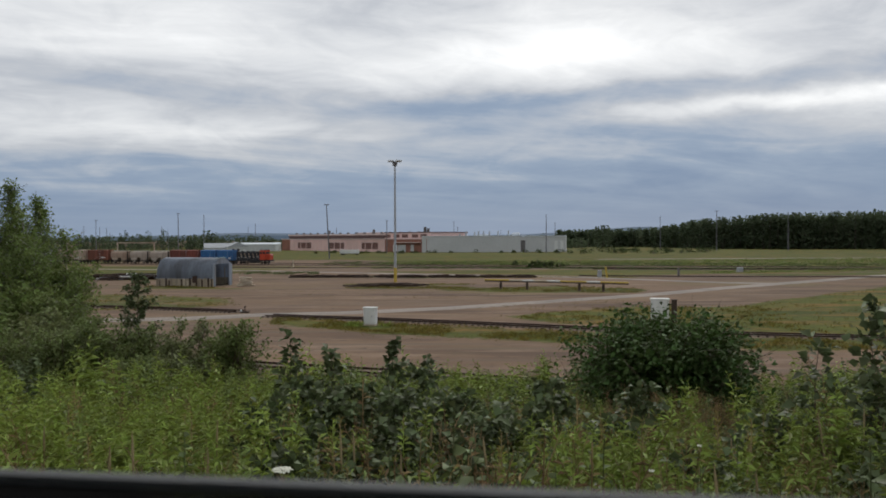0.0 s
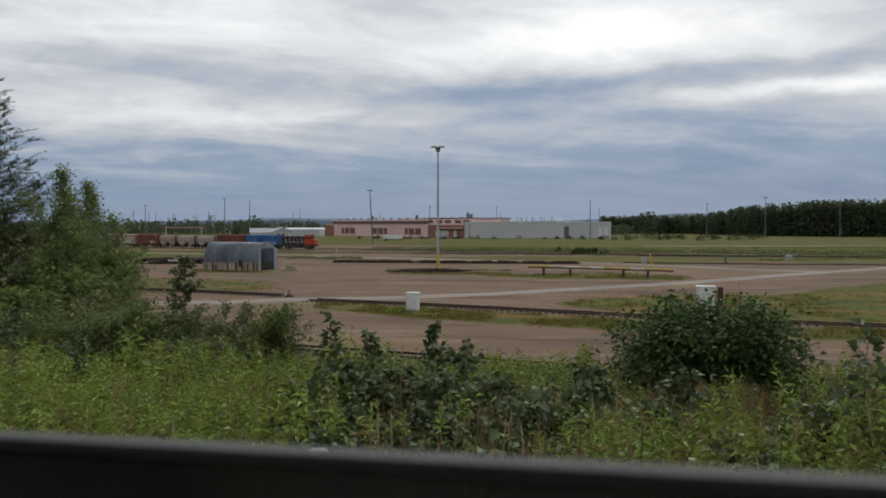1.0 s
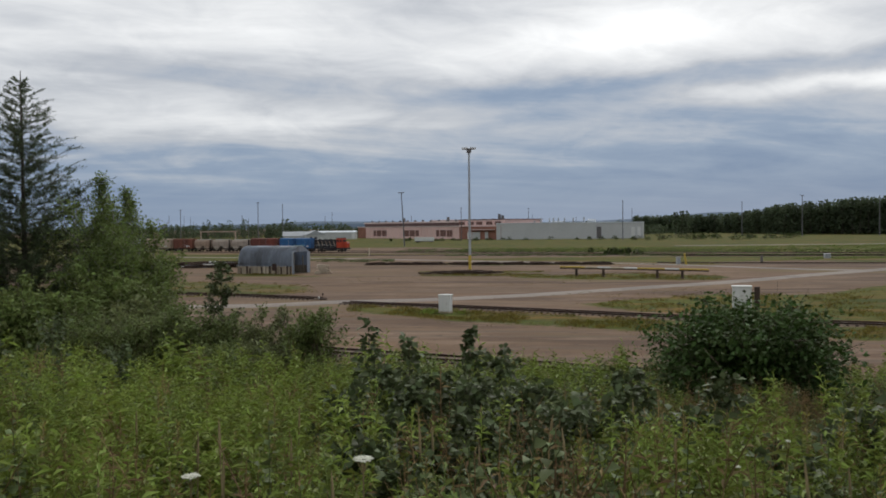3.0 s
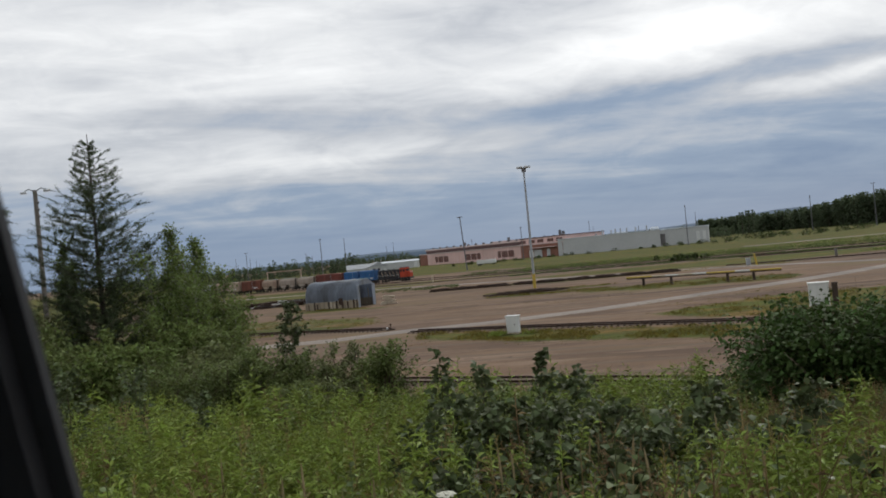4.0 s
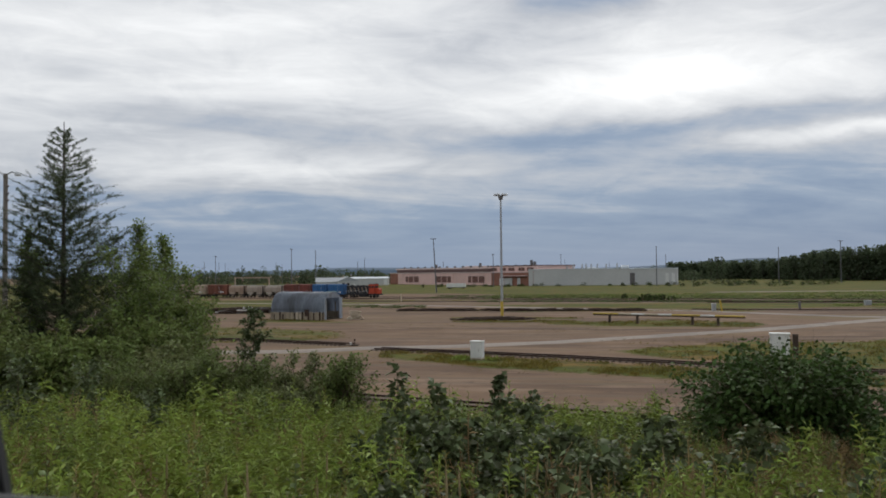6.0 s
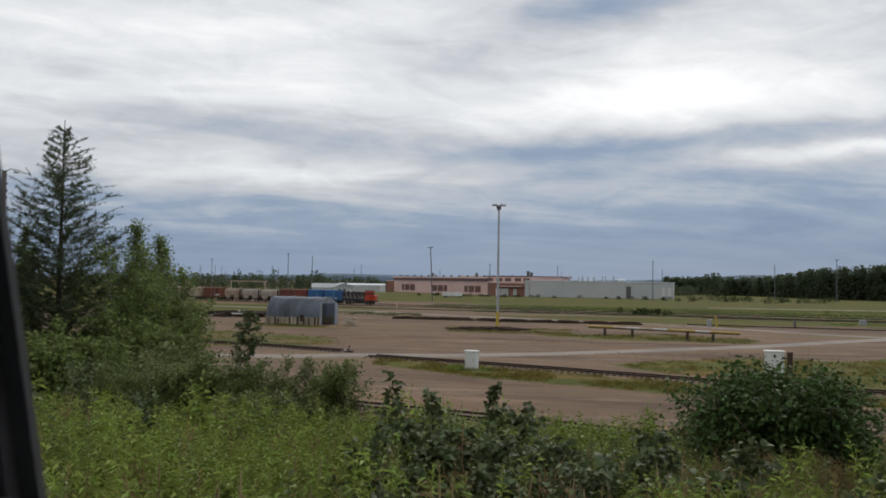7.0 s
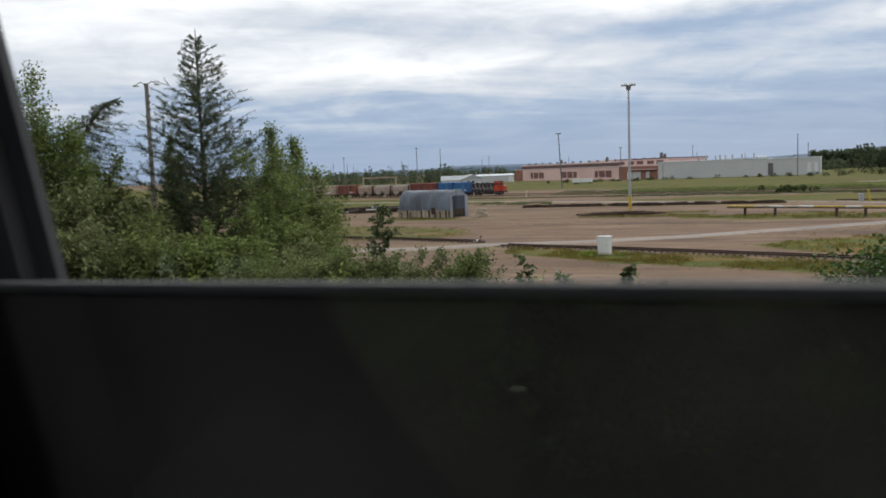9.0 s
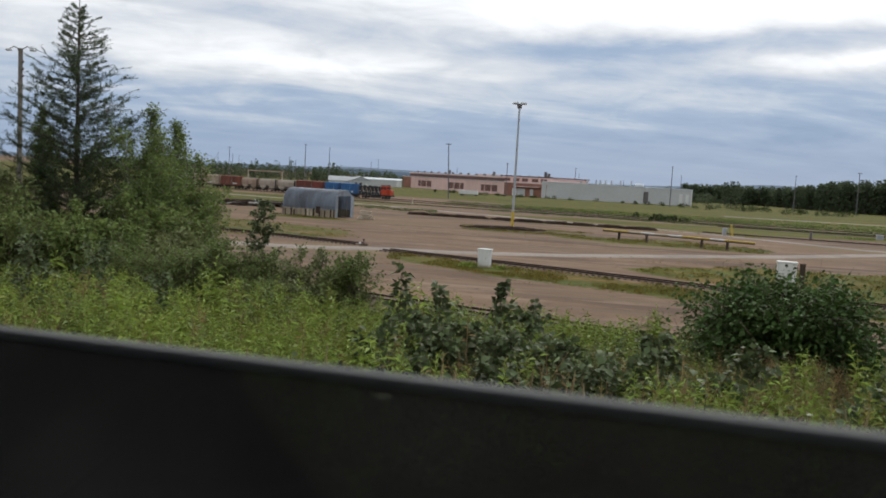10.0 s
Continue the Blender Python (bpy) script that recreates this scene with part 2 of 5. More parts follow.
M = {}
for nm, args in {
    "steel_grey": dict(color=(0.36, 0.38, 0.40), rough=0.55, metal=0.3, spread=0.15, grain=4, patch=0.4, streak=1),
    "galv": dict(color=(0.29, 0.33, 0.39), rough=0.5, metal=0.35, spread=0.18, grain=3, patch=0.35, tint=(0.17, 0.18, 0.20), streak=1),
    "hut_base": dict(color=(0.32, 0.27, 0.20), rough=0.9, spread=0.3, grain=3, patch=0.8, tint=(0.20, 0.16, 0.12), streak=1),
    "dark_inside": dict(color=(0.03, 0.03, 0.032), rough=0.9, spread=0.3),
    "yellow": dict(color=(0.46, 0.33, 0.05), rough=0.6, spread=0.2, grain=5, tint=(0.42, 0.30, 0.06)),
    "white_paint": dict(color=(0.62, 0.63, 0.62), rough=0.6, spread=0.08, grain=3, patch=0.5, tint=(0.58, 0.58, 0.55), streak=1),
    "pale_block": dict(color=(0.50, 0.43, 0.33), rough=0.9, spread=0.2),
    "pole_wood": dict(color=(0.17, 0.155, 0.14), rough=0.9, spread=0.25, grain=8, streak=1),
    "far_pole": dict(color=(0.13, 0.13, 0.14), rough=0.8, spread=0.1),
    "lamp": dict(color=(0.55, 0.57, 0.58), rough=0.3, metal=0.4, spread=0.1),
    "rail": dict(color=(0.060, 0.034, 0.024), rough=0.6, metal=0.3, spread=0.3, grain=6),
    "tie": dict(color=(0.062, 0.043, 0.033), rough=0.95, spread=0.4, grain=5),
    "ballast": dict(color=(0.150, 0.108, 0.080), rough=1.0, spread=0.4, grain=9, patch=0.5, bump=0.8),
    "gravel": dict(color=(0.250, 0.213, 0.182), rough=1.0, spread=0.22, grain=2.5, patch=0.12, bump=0.5, tint=(0.17, 0.148, 0.13)),
    "pink_wall": dict(color=(0.70, 0.49, 0.45), rough=0.85, spread=0.08, grain=1.2, patch=0.10, tint=(0.62, 0.43, 0.39)),
    "brick_wall": dict(color=(0.27, 0.125, 0.090), rough=0.9, spread=0.2, grain=2.0, patch=0.2),
    "dark_glass": dict(color=(0.16, 0.075, 0.06), rough=0.35, spread=0.2, grain=1.0),
    "grey_wall": dict(color=(0.48, 0.49, 0.485), rough=0.7, spread=0.07, grain=1.0, patch=0.08),
    "roof_pale": dict(color=(0.55, 0.44, 0.41), rough=0.8, spread=0.1, grain=1.0, patch=0.1),
    "roof_white": dict(color=(0.62, 0.66, 0.70), rough=0.6, spread=0.08, grain=1.0, patch=0.1),
    "roof_dark": dict(color=(0.11, 0.07, 0.065), rough=0.8, spread=0.2, grain=1.0),
    "vent": dict(color=(0.14, 0.13, 0.13), rough=0.7, spread=0.2),
    "teal": dict(color=(0.10, 0.22, 0.24), rough=0.7, spread=0.2),
    "car_red": dict(color=(0.19, 0.052, 0.040), rough=0.8, spread=0.22, grain=1.6, patch=0.25, tint=(0.12, 0.045, 0.035), streak=1),
    "car_rust": dict(color=(0.20, 0.075, 0.050), rough=0.85, spread=0.3, grain=1.6, patch=0.25, tint=(0.13, 0.05, 0.035), streak=1),
    "car_tan": dict(color=(0.40, 0.32, 0.25), rough=0.8, spread=0.2, grain=1.4, patch=0.22, tint=(0.28, 0.20, 0.15), streak=1),
    "car_beige": dict(color=(0.42, 0.37, 0.31), rough=0.8, spread=0.2, grain=1.4, patch=0.22, tint=(0.30, 0.25, 0.21), streak=1),
    "car_grey": dict(color=(0.42, 0.44, 0.47), rough=0.7, spread=0.15, grain=1.4, patch=0.2, streak=1),
    "car_blue": dict(color=(0.020, 0.135, 0.34), rough=0.7, spread=0.2, grain=1.4, patch=0.25, tint=(0.03, 0.10, 0.24), streak=1),
    "loco_black": dict(color=(0.020, 0.020, 0.023), rough=0.6, spread=0.3, grain=2),
    "loco_orange": dict(color=(0.42, 0.050, 0.018), rough=0.6, spread=0.15, grain=2),
    "underframe": dict(color=(0.025, 0.022, 0.020), rough=0.9, spread=0.3),
    "bark": dict(color=(0.085, 0.070, 0.058), rough=0.95, spread=0.35, grain=14, patch=2, bump=0.6),
    "bark_pale": dict(color=(0.24, 0.23, 0.20), rough=0.9, spread=0.3, grain=9, patch=2, bump=0.4),
    "twig": dict(color=(0.10, 0.075, 0.050), rough=0.9, spread=0.3, grain=9),
    "stem_dry": dict(color=(0.30, 0.235, 0.125), rough=0.9, spread=0.3, grain=9),
    "flower": dict(color=(0.60, 0.60, 0.50), rough=0.8, spread=0.06, grain=30),
    "rubber": dict(color=(0.07, 0.07, 0.074), rough=0.8, spread=0.2, grain=40, bump=0),
    "trim": dict(color=(0.075, 0.076, 0.080), rough=0.5, spread=0.1, grain=60, bump=0),
    "glass_edge": dict(color=(0.15, 0.155, 0.158), rough=0.85, spread=0.1, grain=60, bump=0),
    "car_paint": dict(color=(0.020, 0.021, 0.024), rough=0.3, spread=0.05, grain=20, bump=0),
    "fabric": dict(color=(0.11, 0.11, 0.115), rough=0.95, spread=0.2, grain=80),
    # Slate blue stands for the air's haze, mixed into the hill colour.
    "hill_hazed": dict(color=(0.10, 0.14, 0.19), rough=1.0, spread=0.1, grain=0.01, patch=0.004, bump=0),
}.items():
    M[nm] = material(nm, **args)
M["weed"] = leaf_material("weed", (0.248, 0.318, 0.066), (0.176, 0.230, 0.050), 0.24, 0.5)
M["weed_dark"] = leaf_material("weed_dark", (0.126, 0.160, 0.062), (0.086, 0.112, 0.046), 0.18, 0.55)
M["weed_dry"] = leaf_material("weed_dry", (0.285, 0.200, 0.100), (0.20, 0.150, 0.070))
M["sapling"] = leaf_material("sapling", (0.096, 0.122, 0.054), (0.066, 0.088, 0.040), 0.18, 0.55)
M["shrub"] = leaf_material("shrub", (0.056, 0.098, 0.025), (0.038, 0.070, 0.019), 0.22, 0.65)
M["birch_leaf"] = leaf_material("birch_leaf", (0.164, 0.216, 0.066), (0.122, 0.168, 0.052), 0.40)
M["willow_leaf"] = leaf_material("willow_leaf", (0.168, 0.192, 0.080), (0.122, 0.146, 0.060), 0.34)
M["larch_needle"] = leaf_material("larch_needle", (0.090, 0.120, 0.056), (0.062, 0.088, 0.044), 0.30)
# Lifted grey-green with little contrast: distance haze is put into this leaf colour.
M["far_leaf_hazed"] = leaf_material("far_leaf_hazed", (0.092, 0.120, 0.066), (0.074, 0.100, 0.058), 0.42, 0.8, (0.82, 1.14))
M["field_bush"] = leaf_material("field_bush", (0.060, 0.085, 0.026), (0.045, 0.064, 0.022), 0.25, 0.8)
M["weed_mid"] = leaf_material("weed_mid", (0.190, 0.244, 0.068), (0.136, 0.178, 0.052), 0.22, 0.5)
M["shrub_leaf"] = leaf_material("shrub_leaf", (0.140, 0.178, 0.058), (0.100, 0.132, 0.045), 0.34, 0.6)
M["spire"] = leaf_material("spire", (0.300, 0.265, 0.070), (0.215, 0.190, 0.050))
M["grass_blade"] = leaf_material("grass_blade", (0.168, 0.134, 0.030), (0.108, 0.104, 0.022), 0.4)


def ground_material():
    """Bare reddish dirt and grass, told apart by the sheet's own cover value and broken up by noise."""
    m = bpy.data.materials.new("ground")
    m.use_nodes = True
    n, l = m.node_tree.nodes, m.node_tree.links
    b = n["Principled BSDF"]
    b.inputs["Roughness"].default_value, b.inputs["Specular IOR Level"].default_value = 1.0, 0.1
    geo = n.new("ShaderNodeNewGeometry")

    def tex(scale, detail, sx=1.0, sy=1.0, rough=0.6):
        mp = n.new("ShaderNodeMapping")
        mp.inputs["Scale"].default_value = (sx, sy, 1)
        mp.inputs["Rotation"].default_value = (0, 0, 0.25)
        l.new(geo.outputs["Position"], mp.inputs[0])
        t = n.new("ShaderNodeTexNoise")
        t.inputs["Scale"].default_value, t.inputs["Detail"].default_value, t.inputs["Roughness"].default_value = scale, detail, rough
        l.new(mp.outputs[0], t.inputs["Vector"])
        return t.outputs["Fac"]

    def rng(v, a, b2, c=0.0, d=1.0):
        r = n.new("ShaderNodeMapRange")
        r.inputs[1].default_value, r.inputs[2].default_value, r.inputs[3].default_value, r.inputs[4].default_value = a, b2, c, d
        l.new(v, r.inputs[0])
        return r.outputs[0]

    def mix(f, a, c):
        x = n.new("ShaderNodeMix")
        x.data_type = "RGBA"
        l.new(f, x.inputs[0])
        for i, v in ((6, a), (7, c)):
            if isinstance(v, tuple):
                x.inputs[i].default_value = (*v, 1)
            else:
                l.new(v, x.inputs[i])
        return x.outputs[2]

    def add(a, c):
        x = n.new("ShaderNodeMath")
        x.operation = "ADD"
        l.new(a, x.inputs[0])
        l.new(c, x.inputs[1])
        return x.outputs[0]

    dirt = mix(rng(tex(0.06, 6, 0.5, 1.6), 0.40, 0.62), (0.194, 0.128, 0.083), (0.108, 0.073, 0.053))
    dirt = mix(rng(tex(0.22, 7, 0.35, 2.0), 0.50, 0.66), dirt, (0.232, 0.166, 0.120))
    dirt = mix(rng(tex(0.028, 7, 0.7, 1.4), 0.54, 0.68), dirt, (0.112, 0.078, 0.062))
    dirt = mix(rng(tex(0.9, 6), 0.56, 0.72), dirt, (0.098, 0.073, 0.057))
    dirt = mix(rng(tex(0.10, 5, 0.12, 3.5), 0.54, 0.62), dirt, (0.140, 0.104, 0.076))
    dirt = mix(rng(tex(0.035, 6, 0.6, 1.3), 0.55, 0.68), dirt, (0.150, 0.118, 0.062))
    grass = mix(rng(tex(0.05, 6, 0.5, 1.5), 0.40, 0.60), (0.096, 0.106, 0.018), (0.054, 0.070, 0.015))
    grass = mix(rng(tex(0.16, 6, 0.5, 1.5), 0.48, 0.64), grass, (0.168, 0.104, 0.030))
    grass = mix(rng(tex(1.1, 6), 0.46, 0.70), grass, (0.046, 0.052, 0.018))
    at = n.new("ShaderNodeAttribute")
    at.attribute_name = "cover"
    worn = add(at.outputs["Fac"], rng(add(tex(0.25, 8, 0.5, 1.5, 0.7), tex(1.6, 5)), 0.6, 1.4, -0.45, 0.45))
    l.new(mix(rng(worn, 0.40, 0.62), dirt, grass), b.inputs["Base Color"])
    bp = n.new("ShaderNodeBump")
    bp.inputs["Strength"].default_value, bp.inputs["Distance"].default_value = 0.6, 0.08
    l.new(tex(2.5, 8), bp.inputs["Height"])
    l.new(bp.outputs[0], b.inputs["Normal"])
    return m


M["ground"] = ground_material()


def tinted_glass(name="tinted_glass", clear=(0.185, 0.195, 0.165), veil=0.030):
    m = bpy.data.materials.new(name)
    m.use_nodes = True
    n, l = m.node_tree.nodes, m.node_tree.links
    n.remove(n["Principled BSDF"])
    tr, gl, mx = n.new("ShaderNodeBsdfTransparent"), n.new("ShaderNodeBsdfGlossy"), n.new("ShaderNodeMixShader")
    tr.inputs[0].default_value = (*clear, 1)
    # Translucent film lifts the pane's blacks: veiling flare put in along with dust.
    film, veil_scatter = n.new("ShaderNodeMixShader"), n.new("ShaderNodeBsdfTranslucent")
    veil_scatter.inputs[0].default_value = (0.25, 0.25, 0.25, 1)
    stain, lo = n.new("ShaderNodeTexNoise"), n.new("ShaderNodeMapRange")
    stain.inputs["Scale"].default_value, stain.inputs["Detail"].default_value = 9.0, 6.0
    lo.inputs[1].default_value, lo.inputs[2].default_value = 0.3, 0.7
    lo.inputs[3].default_value, lo.inputs[4].default_value = veil * 0.55, veil * 1.45
    co = n.new("ShaderNodeTexCoord")
    l.new(co.outputs["Object"], stain.inputs["Vector"])
    l.new(stain.outputs["Fac"], lo.inputs[0])
    l.new(lo.outputs[0], film.inputs[0])
    gl.inputs["Roughness"].default_value = 0.02
    fr = n.new("ShaderNodeFresnel")
    fr.inputs[0].default_value = 1.45
    l.new(fr.outputs[0], mx.inputs[0])
    l.new(tr.outputs[0], film.inputs[1])
    l.new(veil_scatter.outputs[0], film.inputs[2])
    l.new(film.outputs[0], mx.inputs[1])
    l.new(gl.outputs[0], mx.inputs[2])
    l.new(mx.outputs[0], n["Material Output"].inputs[0])
    return m


M["tinted_glass"] = tinted_glass()
M["clear_glass"] = tinted_glass("clear_glass", (0.85, 0.87, 0.86), 0.02)

# ---- mesh helpers ----


def part(name, bm, mat, parent=None, label=""):
    me = bpy.data.meshes.new(name)
    bm.to_mesh(me)
    bm.free()
    me.materials.append(M[mat] if isinstance(mat, str) else mat)
    ob = new(name, me)
    if parent:
        ob.parent = parent
    if label:
        ob["label"] = label
    return ob


def thing(name, m, label, category, group="", kind=""):
    ob = new(name)
    ob.matrix_basis = m
    return tagged(ob, label, category, group, kind)


def add_box(bm, c, s, bevel=0.0, rz=0.0):
    """A box with its centre c and its sizes s."""
    r = bmesh.ops.create_cube(bm, size=1.0, matrix=Matrix.Translation(c) @ Matrix.Rotation(rz, 4, "Z") @ Matrix.Diagonal((*s, 1)))
    if bevel:
        ed = {e for v in r["verts"] for e in v.link_edges}
        bmesh.ops.bevel(bm, geom=list(ed), offset=bevel, segments=1, affect="EDGES", profile=0.5)
    return bm


def boxm(c, s, bevel=0.0, rz=0.0):
    return add_box(bmesh.new(), c, s, bevel, rz)


def add_tube(bm, a, b, r1, r2=None, n=8, caps=True):
    a, b = Vector(a), Vector(b)
    d = b - a
    m = Matrix.Translation((a + b) / 2) @ d.to_track_quat("Z", "Y").to_matrix().to_4x4()
    bmesh.ops.create_cone(bm, cap_ends=caps, segments=n, radius1=r1, radius2=r1 if r2 is None else r2, depth=d.length, matrix=m)
    return bm


def tube(a, b, r1, r2=None, n=8):
    return add_tube(bmesh.new(), a, b, r1, r2, n)


def prism(outline, axis, length):
    """Extrude a closed outline. axis x: points are (y, z), from x=0 to length."""
    bm = bmesh.new()
    def at(p, q):
        return (q, p[0], p[1]) if axis == "x" else (p[0], q, p[1])
    a = [bm.verts.new(at(p, 0)) for p in outline]
    b = [bm.verts.new(at(p, length)) for p in outline]
    k = len(outline)
    for i in range(k):
        bm.faces.new((a[i], a[(i + 1) % k], b[(i + 1) % k], b[i]))
    bm.faces.new(a[::-1])
    bm.faces.new(b)
    bmesh.ops.recalc_face_normals(bm, faces=bm.faces)
    return bm


def soup(name, verts, tris, mat, parent=None, label=""):
    """One mesh from arrays of corners and triangles."""
    me = bpy.data.meshes.new(name)
    v, t = np.asarray(verts, np.float32), np.asarray(tris, np.int32)
    me.vertices.add(len(v))
    me.vertices.foreach_set("co", v.ravel())
    me.loops.add(t.size)
    me.loops.foreach_set("vertex_index", t.ravel())
    me.polygons.add(len(t))
    me.polygons.foreach_set("loop_start", np.arange(0, t.size, 3, dtype=np.int32))
    me.polygons.foreach_set("loop_total", np.full(len(t), 3, np.int32))
    me.update(calc_edges=True)
    me.validate()
    me.materials.append(M[mat])
    ob = new(name, me)
    if parent:
        ob.parent = parent
    if label:
        ob["label"] = label
    return ob


class Soup:
    """Gathers many small meshes (corner and triangle arrays) into one."""

    def __init__(self):
        self.v, self.t, self.n = [], [], 0

    def add(self, v, t):
        self.v.append(v)
        self.t.append(t + self.n)
        self.n += len(v)

    def build(self, name, mat, parent=None, label=""):
        return soup(name, np.concatenate(self.v), np.concatenate(self.t), mat, parent, label)


rng = np.random.default_rng(7)


def leaves(pos, out, size, width, droop=0.25, fine=False):
    """Leaves at pos (n,3) that point along out (n,3): each a folded blade of four triangles, or of two where fine."""
    k = len(pos)
    o = out / np.maximum(np.linalg.norm(out, axis=1, keepdims=True), 1e-6)
    up = rng.normal(0, 0.5, (k, 3)) + np.array((0, 0, 1.0))
    side = np.cross(o, up)
    side /= np.maximum(np.linalg.norm(side, axis=1, keepdims=True), 1e-6)
    nor = np.cross(side, o)
    L = np.broadcast_to(np.asarray(size, float), (k,))[:, None]
    Wd = L * width
    d = np.array((0, 0, -1.0)) * L * droop
    left = pos + o * L * 0.45 + side * Wd * 0.5 + nor * Wd * 0.18 + d * 0.2
    right = pos + o * L * 0.45 - side * Wd * 0.5 + nor * Wd * 0.18 + d * 0.2
    tip = pos + o * L + d
    if fine:
        v = np.stack([pos, left, tip, right], 1).reshape(-1, 3)
        t = np.array([(0, 2, 1), (0, 3, 2)], np.int32)
    else:
        mid = pos + o * L * 0.5 + d * 0.25
        v = np.stack([pos, left, mid, right, tip], 1).reshape(-1, 3)
        t = np.array([(0, 2, 1), (0, 3, 2), (1, 2, 4), (2, 3, 4)], np.int32)
    m = 4 if fine else 5
    return v, (t[None] + (np.arange(k) * m)[:, None, None]).reshape(-1, 3).astype(np.int32)


def stick(a, b, r1, r2, n=4):
    """A tapered twig between two points, as arrays."""
    a, b = np.asarray(a, float), np.asarray(b, float)
    d = b - a
    d = d / max(np.linalg.norm(d), 1e-6)
    s = np.cross(d, (0.3, 0.9, 0.2))
    s /= max(np.linalg.norm(s), 1e-6)
    w = np.cross(d, s)
    an = np.arange(n) * 2 * np.pi / n
    ring = np.cos(an)[:, None] * s + np.sin(an)[:, None] * w
    v = np.concatenate([a + ring * r1, b + ring * r2])
    t = []
    for i in range(n):
        j = (i + 1) % n
        t += [(i, j, n + j), (i, n + j, n + i)]
    return v, np.array(t, np.int32)

# ---- ground ----
BANK_Y = [-3000, -40, 1.2, 3.0, 12.0, 20.0, 30.0, 40.0, 46.0, 3000]
BANK_Z = [6.6, 6.7, 6.85, 6.60, 5.60, 4.30, 2.20, 0.60, 0.0, 0.0]


def ground_z(x, y):
    """Height of the land: a road on a bank, the bank, and the flat yard below it."""
    s = y + 0.22 * max(0.0, min(1.0, (y - 12) / 20)) * max(-30.0, min(20.0, x))
    return float(np.interp(s, BANK_Y, BANK_Z))


def inside(x, y, poly):
    """1 well inside a closed outline, 0 well outside (arrays)."""
    hit = np.zeros_like(x, bool)
    k = len(poly)
    for i in range(k):
        (x1, y1), (x2, y2) = poly[i], poly[(i + 1) % k]
        c = ((y1 > y) != (y2 > y)) & (x < (x2 - x1) * (y - y1) / (y2 - y1 + 1e-9) + x1)
        hit ^= c
    return hit.astype(float)


# grassy parts of the yard, as outlines on the plan
GRASS = (
    ((-18, 87.4), (-8, 83), (10, 74.2), (26, 68.4), (36, 66), (36, 60), (24, 61.5), (8, 66.5), (-6, 73.0), (-17, 81)),
    ((26, 79), (40, 104), (90, 150), (180, 175), (200, 60), (40, 56), (30, 65)),
    ((6, 88), (22, 100), (40, 100), (34, 72), (22, 76), (12, 80)),
    ((-2, 134), (20, 143), (34, 134), (30, 124), (8, 128)),
    ((-80, 118), (-52, 128), (-30, 118), (-26, 104), (-34, 98), (-80, 96)),
    ((-140, 190), (-60, 196), (-40, 215), (-20, 206), (0, 196), (30, 183), (90, 178), (260, 178), (900, 200), (900, 900), (-900, 900), (-900, 200)),
    ((-30, 178), (40, 171), (46, 176), (-30, 186)),
    ((-18, 149), (6, 147), (6, 151), (-18, 153)),
    ((-56, 140), (-34, 138), (-34, 141), (-56, 143)),
    ((-17, 138.5), (2, 136.5), (8, 140.5), (2, 143), (-16, 142.5)),
    ((-54, 145), (-40, 140.5), (-38, 142.5), (-52, 148.5)),
)
BARE = (
    ((-60, 212), (-35, 240), (-10, 252), (60, 236), (90, 226), (60, 216), (0, 212), (-30, 206)),
    ((-120, 262), (-30, 246), (-10, 300), (-40, 330), (-120, 330)),
    ((40, 178), (170, 205), (170, 212), (40, 184)),
    ((100, 316), (400, 318), (400, 326), (100, 324)),
)


def build_ground():
    xs = np.concatenate([[-3800, -1500, -700], np.arange(-400, -140, 12), np.arange(-140, -60, 4), np.arange(-60, 60, 1.5), np.arange(60, 160, 4), np.arange(160, 420, 12), [700, 1500, 3800]])
    ys = np.concatenate([[-1500, -300, -60, -20, -8], np.arange(-4, 60, 1.0), np.arange(60, 160, 1.6), np.arange(160, 360, 4), np.arange(360, 620, 14), [800, 1200, 2000, 4200]])
    X, Y = np.meshgrid(xs, ys)
    Z = np.array([ground_z(a, b) for a, b in zip(X.ravel(), Y.ravel())])
    for i, (a, b) in enumerate(zip(X.ravel(), Y.ravel())):
        if 2 < b < 160:
            amp = 0.10 if b < 40 else 0.035
            Z[i] += amp * noise.noise((a * 0.35, b * 0.35, 0.0)) + amp * 0.5 * noise.noise((a * 1.1, b * 1.1, 4.0))
    me = bpy.data.meshes.new("ground")
    W = len(xs)
    quads = [(r * W + c, r * W + c + 1, (r + 1) * W + c + 1, (r + 1) * W + c) for r in range(len(ys) - 1) for c in range(W - 1)]
    me.from_pydata(np.stack([X.ravel(), Y.ravel(), Z], 1).tolist(), [], quads)
    cover = np.zeros(X.size)
    fx, fy = X.ravel(), Y.ravel()
    for poly in GRASS:
        cover = np.maximum(cover, inside(fx, fy, poly) * (0.62 if poly is GRASS[4] else 1.3 if poly is GRASS[1] else 1.0))
    for poly in BARE:
        cover = np.where(inside(fx, fy, poly) > 0, 0.25, cover)
    cover = np.where((fy < 42) & (fy > 2.2), 1.0, cover)
    g = cover.reshape(X.shape)
    for _ in range(2):
        p = np.pad(g, 1, mode="edge")
        g = (p[1:-1, 1:-1] * 2 + p[:-2, 1:-1] + p[2:, 1:-1] + p[1:-1, :-2] + p[1:-1, 2:]) / 6
    at = me.attributes.new("cover", "FLOAT", "POINT")
    at.data.foreach_set("value", g.ravel().astype(np.float32))
    for p in me.polygons:
        p.use_smooth = True
    me.materials.append(M["ground"])
    tagged(new("ground", me), "reddish dirt yard with worn grass below a weedy bank", "ground", kind="structure")


build_ground()


